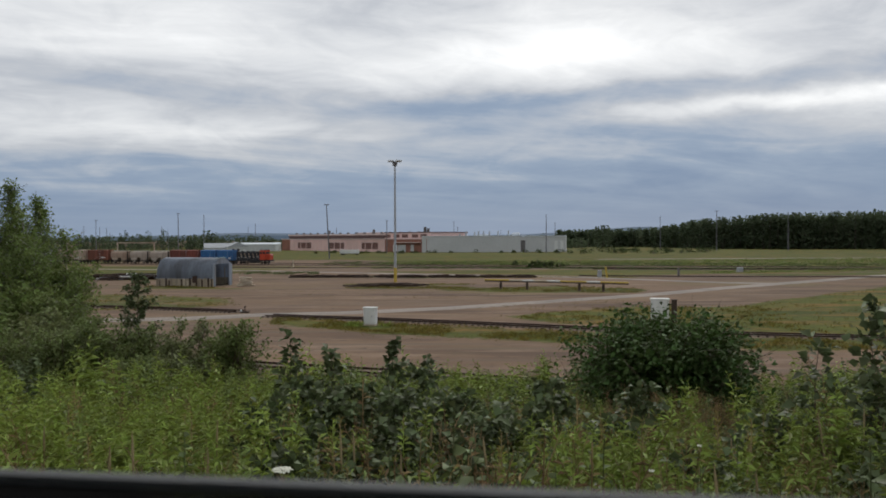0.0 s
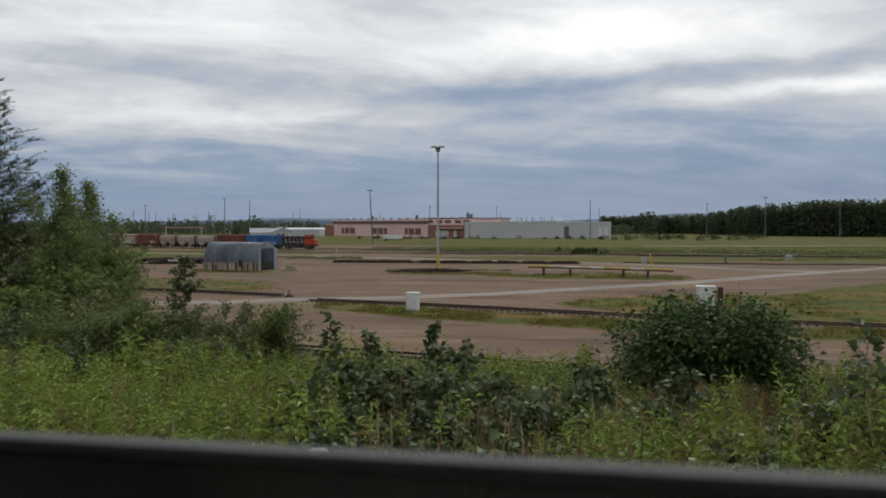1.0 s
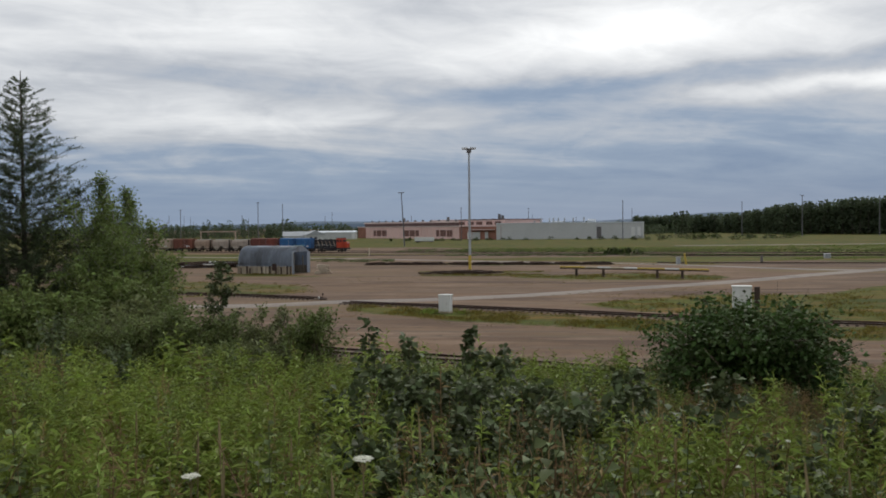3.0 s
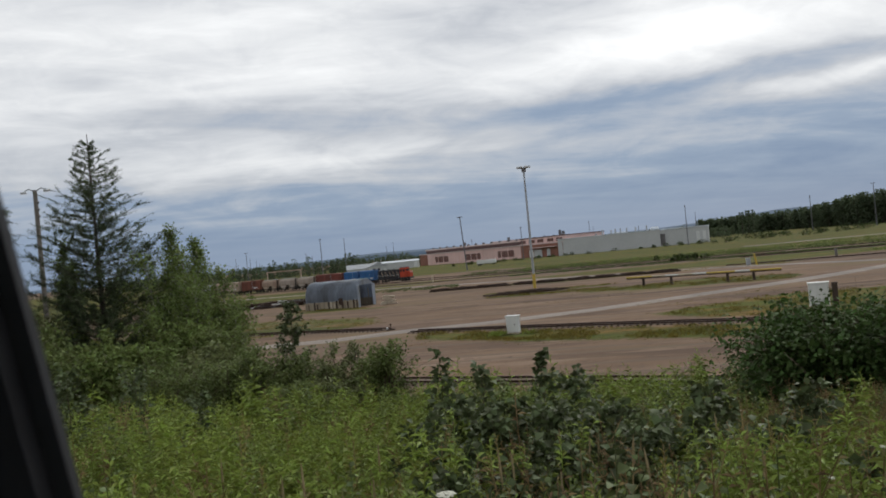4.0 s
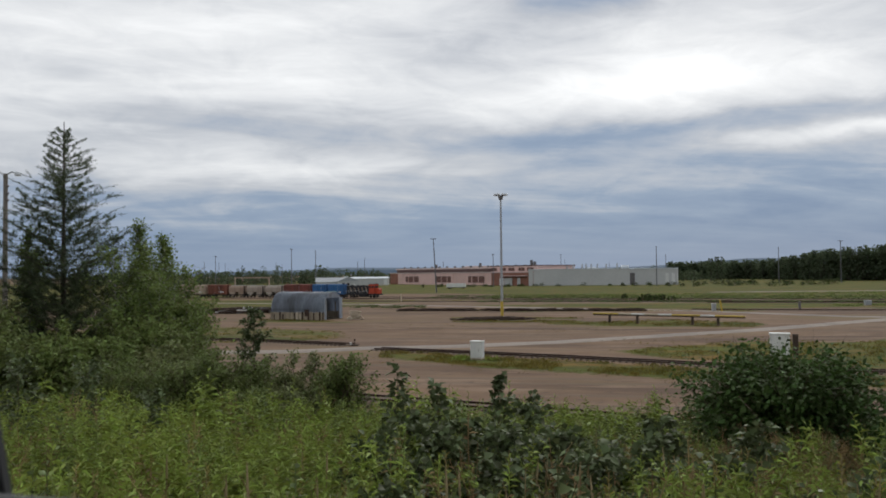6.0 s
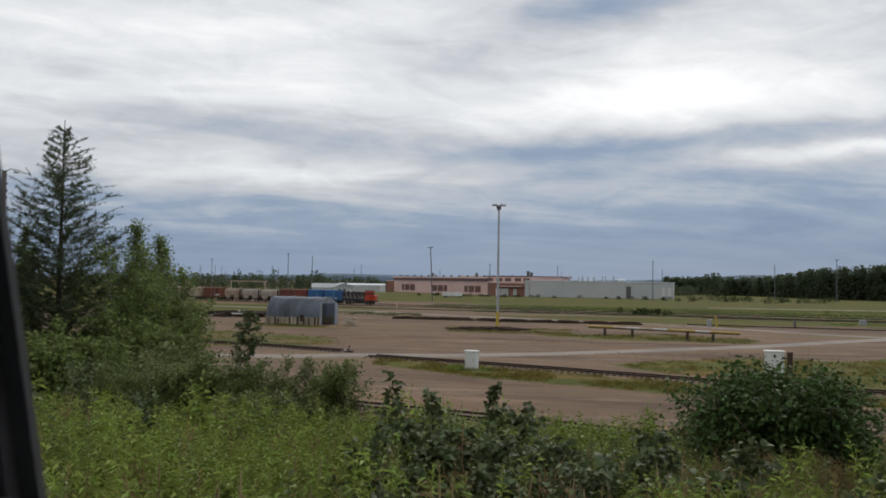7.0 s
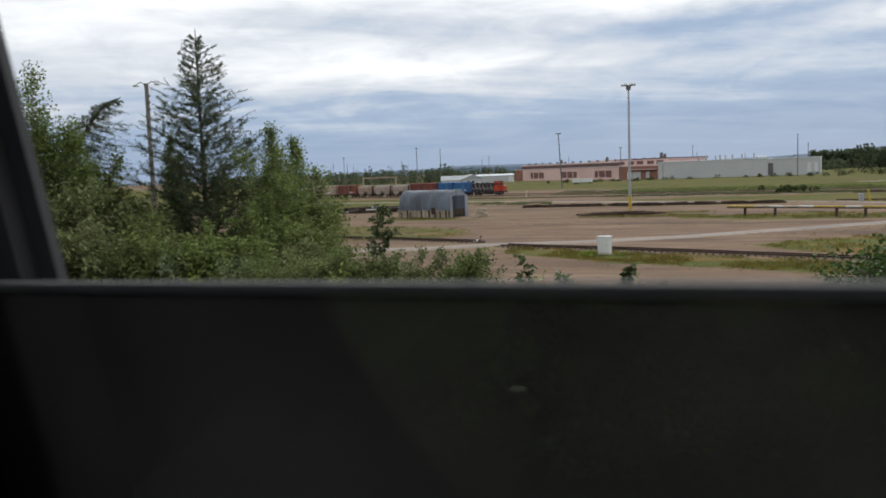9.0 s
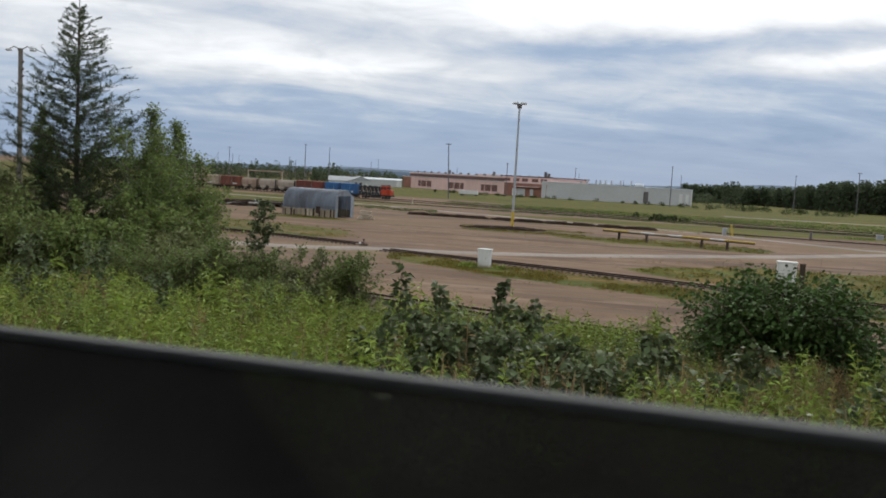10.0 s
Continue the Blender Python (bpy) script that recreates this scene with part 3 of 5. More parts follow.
def ribbon(name, line, width, mat, label, category, lift=0.03, crown=0.05):
    """A low gravel strip along a line on the plan."""
    pts = []
    for (x1, y1), (x2, y2) in zip(line[:-1], line[1:]):
        k = max(2, int(math.hypot(x2 - x1, y2 - y1) / 2))
        pts += [(x1 + (x2 - x1) * i / k, y1 + (y2 - y1) * i / k) for i in range(k)]
    pts.append(line[-1])
    bm = bmesh.new()
    prev = None
    for i, p in enumerate(pts):
        a, b = pts[max(0, i - 1)], pts[min(len(pts) - 1, i + 1)]
        d = Vector((b[0] - a[0], b[1] - a[1])).normalized()
        nrm = Vector((-d.y, d.x))
        row = []
        for s in (-0.62, -0.45, 0.0, 0.45, 0.62):
            w = width * (1 + 0.14 * noise.noise((p[0] * 0.12, p[1] * 0.12, s)))
            q = Vector(p) + nrm * w * s
            z = ground_z(*q) + (lift + crown if abs(s) < 0.1 else lift + crown * 0.6 if abs(s) < 0.5 else -0.06)
            row.append(bm.verts.new((q.x, q.y, z + 0.02 * noise.noise((q.x, q.y, 2.0)))))
        if prev:
            for j in range(4):
                bm.faces.new((prev[j], prev[j + 1], row[j + 1], row[j]))
        prev = row
    bmesh.ops.recalc_face_normals(bm, faces=bm.faces)
    for f in bm.faces:
        f.smooth = True
    ob = part(name, bm, mat)
    return tagged(ob, label, category, kind="structure")


ribbon("road", ((-48, 84), (-28, 87), (-19.6, 91.5), (-11.7, 93), (1.1, 99), (16, 110), (30, 120), (48.5, 137), (95, 176), (200, 255)), 3.6, "gravel", "pale packed gravel service road across the yard", "road", 0.02, 0.05)
ribbon("road_far", ((-110, 238), (-52, 220), (-6, 193), (30, 174.5), (52, 152), (60, 148)), 3.6, "gravel", "pale gravel road beside the sidings", "road", 0.02, 0.05)
ribbon("road_field", ((60, 318), (150, 322), (330, 326)), 5.0, "gravel", "distant sandy road over the grass field", "road", 0.05, 0.05)
ribbon("road_bank", ((-300, 75.0), (-20, 4.6), (0, -0.4), (20, -5.4), (300, -75)), 7.0, "gravel", "gravel road on the bank under the car", "road", 0.14, 0.05)


def track(name, line, label, ties=True, bed=2.3):
    """Railway track: ballast, ties and two rails along a line on the plan."""
    tr = thing(name, Matrix(), label, "railway track", "yard tracks", "structure")
    bedob = ribbon("ballast", line, bed, "ballast", "", "", 0.05, 0.07)
    for k in ("label", "category", "kind"):
        if k in bedob:
            del bedob[k]
    bedob.parent = tr
    pts, step = [], 0.62
    for (x1, y1), (x2, y2) in zip(line[:-1], line[1:]):
        d = Vector((x2 - x1, y2 - y1))
        k = int(d.length / step)
        pts += [(x1 + d.x * i / k, y1 + d.y * i / k, math.atan2(d.y, d.x)) for i in range(k)]
    if ties:
        ms = bpy.data.meshes.new("tie")
        bm = boxm((0, 0, 0), (0.23, 2.5, 0.16), 0.015)
        bm.to_mesh(ms)
        bm.free()
        ms.materials.append(M["tie"])
        for (x, y, a) in pts[:280]:
            o = new("tie", ms)
            o.parent = tr
            o.matrix_basis = pose(x, y, ground_z(x, y) + 0.03, 0, 0, math.degrees(a) + random.uniform(-1.5, 1.5))
    for side in (-0.75, 0.75):
        bm = bmesh.new()
        prev = None
        for i, p in enumerate(line):
            a, b = line[max(0, i - 1)], line[min(len(line) - 1, i + 1)]
            d = Vector((b[0] - a[0], b[1] - a[1])).normalized()
            nrm = Vector((-d.y, d.x))
            row = []
            for off, h in ((-0.07, 0.10), (-0.012, 0.13), (-0.036, 0.20), (-0.036, 0.245), (0.036, 0.245), (0.036, 0.20), (0.012, 0.13), (0.07, 0.10)):
                q = Vector(p) + nrm * (side + off)
                row.append(bm.verts.new((q.x, q.y, ground_z(*p) + h)))
            if prev:
                for j in range(8):
                    bm.faces.new((prev[j], prev[(j + 1) % 8], row[(j + 1) % 8], row[j]))
            prev = row
        bmesh.ops.recalc_face_normals(bm, faces=bm.faces)
        part("rail", bm, "rail", tr, "rusty steel rail")
    return tr


# ---- buildings ----


def pane_window(parent, x, y, z, w, h, mat="dark_glass"):
    """A window let into a wall that faces -y: frame and panes."""
    fr = bmesh.new()
    for cx, cz, sx, sz in ((x, z + h / 2, w, 0.18), (x, z - h / 2, w, 0.18), (x - w / 2, z, 0.18, h), (x + w / 2, z, 0.18, h)):
        add_box(fr, (cx, y - 0.06, cz), (sx, 0.2, sz))
    wob = part("window", fr, "roof_dark", parent)
    k = max(1, round(w / 3.0))
    for i in range(k):
        part("pane", boxm((x - w / 2 + (i + 0.5) * w / k, y - 0.02, z), (w / k - 0.12, 0.06, h - 0.12)), mat, wob)
    return wob


def pink_works(m):
    b = thing("workshop_building", m, "long pink and brick railway workshop with clerestory roof", "building")
    L = 163.0
    part("wall", boxm((67, 20, 3.6), (112, 40, 7.2)), "pink_wall", b)
    for cx, w in ((5.6, 11.2), (143.0, 40.0)):
        part("brick_bay", boxm((cx, 20, 3.6), (w, 40.3, 7.2)), "brick_wall", b, "red brick end bay")
    part("cornice", boxm((L / 2, 19.9, 7.45), (L + 0.8, 40.8, 0.55), 0.1), "roof_pale", b, "pale pink roof edge")
    part("clerestory", boxm((L / 2, 20, 8.7), (L - 3, 30, 2.3)), "roof_dark", b, "dark glazed clerestory strip")
    part("upper_cornice", boxm((L / 2, 19.9, 10.1), (L - 2, 30.6, 0.9), 0.15), "roof_pale", b, "pale pink upper roof edge")
    part("roof", boxm((L * 0.68, 24, 11.0), (L * 0.46, 20, 1.0), 0.2), "roof_pale", b, "pale raised roof deck")
    part("upper_storey", boxm((140, 19.5, 9.3), (44, 31.4, 3.2)), "pink_wall", b, "pink upper storey over the brick bay")
    part("upper_storey_cap", boxm((140, 19.5, 11.1), (44.8, 32.2, 0.5), 0.1), "roof_dark", b, "dark roof edge")
    for wx, ww in ((30.2, 17.0), (69.3, 18.5), (107.0, 17.0)):
        pane_window(b, wx, 0.0, 3.4, ww, 3.6)
    for wx, ww, mt in ((133.5, 4.0, "white_paint"), (140.0, 7.5, "grey_wall"), (150, 3.0, "grey_wall")):
        part("door", boxm((wx, -0.3, 2.1), (ww, 0.3, 4.2), 0.05), mt, b, "pale metal door")
    part("canopy", boxm((146, -1.2, 5.4), (24, 2.4, 0.4), 0.05), "roof_pale", b, "pale canopy slab")
    for i in range(22):
        x = 11.4 + i * 7.0
        part("pilaster", boxm((x, -0.14, 3.6), (0.5, 0.28, 7.0)), "pink_wall" if x < 122 else "brick_wall", b)
    for x in (121, 130, 138.4, 147.9, 156):
        pane_window(b, x, 3.78, 9.1, 5.5, 1.6)
    for i in range(17):
        part("roof_vent", boxm((6 + i * 9.3, 9, 11.0), (1.5, 1.5, 1.3), 0.25), "vent", b, "dark roof ventilator")
    for x, h in ((148, 2.6), (151, 1.8), (96, 1.6), (44, 1.4)):
        part("roof_stack", tube((x, 12, 10.4), (x, 12, 11.6 + h), 0.9, 0.9, 10), "vent", b, "dark roof stack")
    return b


def grey_works(m):
    b = thing("grey_warehouse", m, "long low grey metal warehouse beside the workshop", "building")
    part("wall", boxm((30.5, 12, 4.4), (61, 24, 8.8)), "grey_wall", b)
    part("roof", boxm((30.5, 12, 8.95), (61.6, 24.6, 0.3), 0.05), "roof_white", b, "pale metal roof edge")
    part("annex_wall", boxm((76.8, 12, 4.3), (25.6, 20, 8.6)), "grey_wall", b)
    part("annex_roof", boxm((76.8, 12, 8.8), (26.4, 20.8, 0.5), 0.05), "roof_white", b, "white metal roof edge")
    part("link_wall", boxm((62.4, 12, 4.2), (4.4, 21.5, 8.4)), "grey_wall", b)
    part("link_door", boxm((62.6, 1.15, 3.4), (2.9, 0.2, 6.2)), "vent", b, "dark recessed door")
    for x in (83.2, 86.9):
        part("door", boxm((x, 1.85, 3.6), (1.9, 0.3, 5.2), 0.05), "white_paint", b, "white metal door")
    part("downpipe", tube((89.4, 1.7, 0), (89.4, 1.7, 8.6), 0.35, 0.35, 8), "white_paint", b, "white downpipe")
    for i in range(20):
        part("rib", boxm((1.5 + i * 3.05, -0.06, 4.3), (0.12, 0.06, 8.6)), "grey_wall", b)
    for i in range(7):
        part("rib", boxm((66 + i * 2.5, 1.94, 4.2), (0.2, 0.14, 8.4)), "grey_wall", b)
    for x, h in ((28, 5.2), (33.5, 4.6), (36, 5.0), (39.2, 5.0), (43, 5.0), (48.5, 5.0), (55.2, 5.6), (17, 2.6), (24, 2.4)):
        part("roof_stack", tube((x, 18, 8.9), (x, 18, 9.0 + h * 0.55), 0.55, 0.45, 8), "steel_grey", b, "grey roof exhaust stack")
    part("roof_hood", boxm((60, 18, 9.9), (5, 5, 1.9), 0.7), "roof_white", b, "pale roof hood")
    part("roof_hood", boxm((39.0, 20, 9.4), (8, 4, 1.0), 0.3), "roof_white", b, "pale roof hood")
    return b


pink_works(pose(-119.7, 610, 0, 0, 0, -47.4) @ Matrix.Diagonal((1, 1, 1.10, 1)))
grey_works(pose(-12.2, 490, 0, 0, 0, 0.8) @ Matrix.Diagonal((0.974, 0.974, 1.09, 1)))


def shed(m, w, d, h, roof_h, wall, roof, label):
    b = thing("shed", m, label, "building")
    part("wall", boxm((0, 0, h / 2), (w, d, h)), wall, b)
    part("roof", prism([(-w / 2 - 0.4, h), (w / 2 + 0.4, h), (0, h + roof_h)], "y", d + 0.8), roof, b).location = (0, -d / 2 - 0.4, 0)
    part("door", boxm((w * 0.3, -d / 2 - 0.05, 1.3), (1.2, 0.16, 2.6)), "white_paint", b)
    for wx in (-w * 0.25, 0.0):
        pane_window(b, wx, -d / 2, h * 0.55, w * 0.12, h * 0.3, "dark_inside")
    return b


def long_shed(m):
    b = thing("storage_shed", m, "long white metal storage shed with pale roof", "building")
    part("wall", boxm((0, 0, 2.4), (27, 10, 4.8)), "grey_wall", b)
    part("roof", prism([(-5.4, 4.8), (5.4, 4.8), (0, 6.0)], "x", 28), "roof_white", b).location = (-14, 0, 0)
    part("door", boxm((12, -5.05, 2.2), (2.4, 0.16, 4.0)), "white_paint", b, "white door")
    for i in range(9):
        part("rib", boxm((-12 + i * 3, -5.05, 2.4), (0.15, 0.14, 4.7)), "grey_wall", b)
    return b


# White house in grey wall paint: the shade on it is put into the colour.
shed(pose(-118.5, 470, 0, 0, 0, 20), 11, 16, 4.2, 2.6, "grey_wall", "steel_grey", "white gabled house with walls greyed for shade and a grey roof behind the train")
shed(pose(-131, 476, 0, 0, 0, 105), 12, 15, 3.6, 2.6, "grey_wall", "steel_grey", "low grey outbuilding with a gabled roof")
long_shed(pose(-128.0, 575, 0, 0, 0, 4))

# ---- railway yard: masts and poles ----


def light_mast(m, h, r, label, yellow=True):
    t = thing("light_mast", m, label, "light mast", "yard lights")
    part("pole", tube((0, 0, 0), (0, 0, h), r, r * 0.62, 10), "steel_grey", t)
    part("base", tube((0, 0, 0), (0, 0, h * 0.12), r * 1.12, r * 1.08, 10), "yellow" if yellow else "steel_grey", t, "yellow painted base" if yellow else "")
    hd = part("crossarm", boxm((0, 0, h), (h * 0.085, 0.22, 0.22), 0.04), "steel_grey", t)
    for sx in (-1, -0.45, 0.45, 1):
        f = boxm((sx * h * 0.046, -0.15, h + 0.22 - 0.1 * abs(sx)), (0.62, 0.75, 0.42), 0.12)
        part("floodlight", f, "lamp", hd, "pale metal floodlight head")
    part("collar", tube((0, 0, h * 0.965), (0, 0, h * 0.995), r * 1.5, r * 1.9, 10), "vent", t, "dark collar")
    return t


light_mast(pose(-9.15, 158.6, 0), 23.4, 0.27, "tall grey steel light mast with a yellow base")


def slim_pole(m, h, r, head, lean=0.0):
    t = thing("light_pole", m, "distant thin grey yard light pole" if head else "distant thin grey utility pole", "pole", "distant poles")
    part("pole", tube((0, 0, 0), (lean * h, 0, h), r, r * 0.6, 6), "far_pole", t)
    part("bracket", boxm((lean * h, 0, h), (head if head else 0.5, 0.3, 0.35), 0.05), "far_pole", t)
    return t


# bearing (x per metre ahead), distance, height, head, lean
for b, d, h, hd, ln in (
    (-0.1385, 345, 22.9, 2.4, -0.05), (-0.4246, 600, 21, 2.4, 0), (-0.4200, 760, 19, 0, 0), (-0.4396, 900, 22, 0, 0), (-0.4115, 900, 20, 0, 0), (-0.4075, 820, 14, 0, 0),
    (-0.3443, 700, 18, 0, 0.0), (-0.3361, 700, 15.5, 0, 0), (-0.3237, 480, 22, 1.6, 0), (-0.2922, 520, 22, 0, 0), (-0.2380, 760, 18, 0, 0), (-0.2291, 760, 21, 0, 0), (-0.1296, 620, 16.5, 0, 0),
    (-0.0679, 460, 18.5, 1.2, 0), (0.0144, 620, 21, 1.2, 0), (0.0190, 760, 19, 0, 0), (0.1276, 445, 21.0, 0, 0), (0.1385, 620, 20, 0, 0), (0.2675, 560, 22.5, 0.9, 0), (0.3368, 500, 24.5, 2.6, 0), (0.4246, 500, 23.5, 0.9, 0),
    (-0.0400, 700, 15, 0, 0), (0.0720, 700, 15, 0, 0),
):
    slim_pole(pose(b * d, d, 0), h * (1.08 if b < -0.2 else 1.0), 0.30, hd, ln)


def wooden_pole(m, h):
    t = thing("utility_pole", m, "weathered wooden utility pole with drooping lamp arms", "pole")
    part("pole", tube((0, 0, 0), (0, 0, h), 0.19, 0.14, 10), "pole_wood", t)
    for s in (-1, 1):
        bm = bmesh.new()
        add_tube(bm, (0, 0, h - 0.1), (s * 0.45, 0, h + 0.12), 0.045, 0.04, 6)
        add_tube(bm, (s * 0.45, 0, h + 0.12), (s * 0.78, 0, h - 0.02), 0.04, 0.035, 6)
        arm = part("lamp_arm", bm, "steel_grey", t)
        part("lamp_head", boxm((s * 0.85, 0, h - 0.10), (0.36, 0.26, 0.14), 0.04), "lamp", arm)
    for k in range(3):
        part("insulator", tube((0.18, -0.1, h - 0.9 - k * 0.45), (0.32, -0.1, h - 0.8 - k * 0.45), 0.07, 0.05, 6), "vent", t)
    return t


wooden_pole(pose(-34.8, 48.5, ground_z(-34.8, 48.5) - 0.2), 15.0)

# ---- corrugated hut ----


def corrugated_hut(m):
    """Half-round hut of ribbed sheet metal, length along x from 0 (open end) to -L, width along +y."""
    t = thing("corrugated_hut", m, "half-round grey corrugated metal hut with an open end", "hut")
    L, Wd, H, base = 11.3, 6.5, 5.0, 1.35
    rows, n = 80, 22
    bm = bmesh.new()
    grid = []
    for i in range(rows + 1):
        x = -L * i / rows
        bump = 0.05 if i % 2 else -0.02
        ring = []
        for j in range(n + 1):
            a = math.pi * j / n
            c, s = math.cos(a), math.sin(a)
            y = Wd / 2 - (Wd / 2 + bump) * math.copysign(abs(c) ** 0.8, c)
            z = base + (H - base + bump) * abs(s) ** 0.85
            ring.append(bm.verts.new((x, y, z)))
        grid.append(ring)
    for i in range(rows):
        for j in range(n):
            bm.faces.new((grid[i][j], grid[i][j + 1], grid[i + 1][j + 1], grid[i + 1][j]))
    r = bmesh.ops.solidify(bm, geom=list(bm.faces), thickness=0.06)
    bmesh.ops.recalc_face_normals(bm, faces=bm.faces)
    part("shell", bm, "galv", t, "ribbed grey sheet metal shell")
    for y in (0.0, Wd):
        wall = part("base_wall", boxm((-L / 2, y, base / 2), (L, 0.16, base)), "hut_base", t, "weathered tan base wall")
        for k in range(19):
            hb = base * random.uniform(0.72, 1.12)
            part("batten", boxm((-0.3 - k * 0.6 + random.uniform(-0.12, 0.12), y - (0.1 if y == 0 else -0.1), hb / 2), (random.uniform(0.14, 0.34), 0.10, hb)), random.choice(("pale_block", "hut_base", "tie", "hut_base")), wall)
    ow = part("back_wall", prism([(0.2, 0), (Wd - 0.2, 0), (Wd - 0.2, base), (Wd * 0.86, 3.9), (Wd * 0.66, 4.8), (Wd * 0.34, 4.8), (Wd * 0.14, 3.9), (0.2, base)], "x", 0.15), "galv", t)
    ow.location = (-L + 0.1, 0, 0)
    # open end: two ribbed jambs and a lintel
    part("front_jamb", boxm((-0.08, 0.22, 1.95), (0.14, 0.44, 3.9)), "galv", t, "grey sheet metal jamb")
    part("front_jamb", boxm((-0.08, Wd - 0.55, 1.95), (0.14, 1.1, 3.9)), "galv", t, "grey sheet metal jamb")
    part("front_lintel", prism([(0.35, 3.95), (Wd - 0.35, 3.95), (Wd * 0.84, 4.2), (Wd * 0.64, 4.9), (Wd * 0.36, 4.9), (Wd * 0.16, 4.2)], "x", 0.14), "galv", t).location = (-0.15, 0, 0)
    part("door_frame", boxm((0.0, 0.50, 1.95), (0.2, 0.16, 3.9)), "steel_grey", t)
    part("roof_sheet", boxm((-0.9, Wd * 0.6, 5.02), (1.6, 2.2, 0.1)), "teal", t, "teal patch of roof sheet")
    part("inner_floor", boxm((-L / 2, Wd / 2, 0.03), (L - 0.4, Wd - 0.4, 0.06)), "tie", t)
    for k in range(6):
        part("inner_post", boxm((-L + 0.5 + k * 1.9, Wd - 0.35, 1.6), (0.14, 0.14, 3.2)), "hut_base", t)
    part("side_patch", boxm((-3.6, -0.12, 1.25), (0.9, 0.1, 1.2), 0.03), "rail", t, "rusty patch on the side")
    return t


corrugated_hut(pose(-40.95, 145.6, 0, 0, 0, -15) @ Matrix.Diagonal((1.024, 1.024, 1.024, 1)))


def scatter_pile(name, m, lx, ly, h, n, mats, label, category):
    """A heap of long pieces: old ties, rails and scrap."""
    t = thing(name, m, label, category)
    for i in range(n):
        z = 0.12 + h * (i / n) ** 1.2
        w = random.uniform(1.6, 3.2) if lx > 3 else random.uniform(0.5, 1.0)
        fall = 1 - 0.5 * i / n
        o = part("timber" if i % 4 else "scrap", boxm((0, 0, 0), (w, 0.26, 0.22), 0.02), mats[i % len(mats)], t)
        o.matrix_basis = pose(random.uniform(-lx, lx) / 2 * fall, random.uniform(-ly, ly) / 2 * fall, z, random.uniform(-4, 4), random.uniform(-5, 5), random.uniform(-12, 12))
    return t


scatter_pile("tie_pile", pose(-9.8, 144.5, 0, 0, 0, 2), 13.5, 3.0, 0.40, 80, ("tie", "rail", "tie"), "low heap of old dark timber ties and rails", "tie pile")
scatter_pile("scrap_pile", pose(-66, 172, 0, 0, 0, 10), 22, 5, 1.2, 110, ("tie", "rail", "tie", "white_paint", "tie", "rail", "vent"), "long dark heap of scrap timber with pale pieces", "scrap pile")
scatter_pile("block_stack", pose(-35.5, 147, 0, 0, 0, 5), 2.9, 1.8, 1.5, 44, ("pale_block",), "small stack of pale timber blocks", "block stack")
x = -33.0
while x < 20:
    w = random.uniform(3.5, 9)
    d = 178.5 - 0.09 * (x + 33)
    scatter_pile("tie_row", pose(x + w / 2, d, 0, 0, 0, -4), w, 0.9, 0.45, int(14 + w * 5), ("tie", "tie", "rail"), "row of old dark ties along the siding", "tie pile")
    x += w + random.uniform(0.1, 1.1)

# ---- barrier rail, cabinets, signals ----


def barrier(m):
    t = thing("barrier_rail", m, "long yellow and white striped barrier rail on dark posts", "barrier")
    L = 24.4
    cols = ("yellow", "yellow", "pale_block", "white_paint", "pale_block", "white_paint", "yellow", "yellow", "white_paint", "yellow", "yellow")
    x = 0.0
    for i, c in enumerate(cols):
        w = L / len(cols)
        part("rail_length", tube((x, 0, 1.5), (x + w, 0, 1.5), 0.125, 0.125, 10), c, t, "painted pipe length")
        x += w
    part("bottom_beam", boxm((L / 2, 0.05, 1.27), (L, 0.14, 0.16)), "tie", t, "dark lower beam")
    for px in (2.9, 7.6, 16.5, 20.4):
        p = part("post", boxm((px, 0.05, 0.65), (0.34, 0.34, 1.3), 0.03), "tie", t, "dark timber post")
        part("foot", boxm((px, 0.05, 0.08), (0.62, 0.5, 0.16), 0.03), "ballast", p)
    return t


barrier(pose(7.15, 137.2, 0, 0, 0, -27.5))


def cabinet(m, w, d, h, label, paint="white_paint"):
    t = thing("signal_cabinet", m, label, "cabinet", "signal cabinets")
    part("body", boxm((0, 0, h * 0.47), (w, d, h * 0.94), 0.03), paint, t)
    part("lid", boxm((0, 0, h * 0.965), (w + 0.14, d + 0.14, h * 0.07), 0.03), paint, t, "overhanging pale lid")
    part("plinth", boxm((0, 0, 0.08), (w + 0.1, d + 0.1, 0.16), 0.02), "pale_block", t)
    dr = part("door", boxm((-0.02, -d / 2 - 0.015, h * 0.5), (w * 0.84, 0.03, h * 0.74), 0.01), paint, t)
    part("handle", boxm((w * 0.28, -d / 2 - 0.05, h * 0.52), (0.05, 0.05, 0.18), 0.01), "vent", dr)
    for z in (0.28, 0.72):
        part("hinge", tube((-w * 0.43, -d / 2 - 0.03, h * z - 0.07), (-w * 0.43, -d / 2 - 0.03, h * z + 0.07), 0.025, 0.025, 6), "steel_grey", dr)
    return t


cabinet(pose(-7.05, 79.6, 0, 0, 0, -18), 1.15, 0.8, 1.80, "pale grey metal signal cabinet beside the track")
cabinet(pose(21.95, 82.2, 0, 0, 0, -12), 1.75, 1.0, 2.35, "white metal signal cabinet behind the bush")


def post(m, name, h, r, mat, label, category):
    t = thing(name, m, label, category)
    part("shaft", boxm((0, 0, h / 2), (r * 2, r * 2, h), r * 0.2), mat, t)
    part("cap", boxm((0, 0, h + 0.04), (r * 2.3, r * 2.3, 0.08), 0.02), mat, t)
    return t


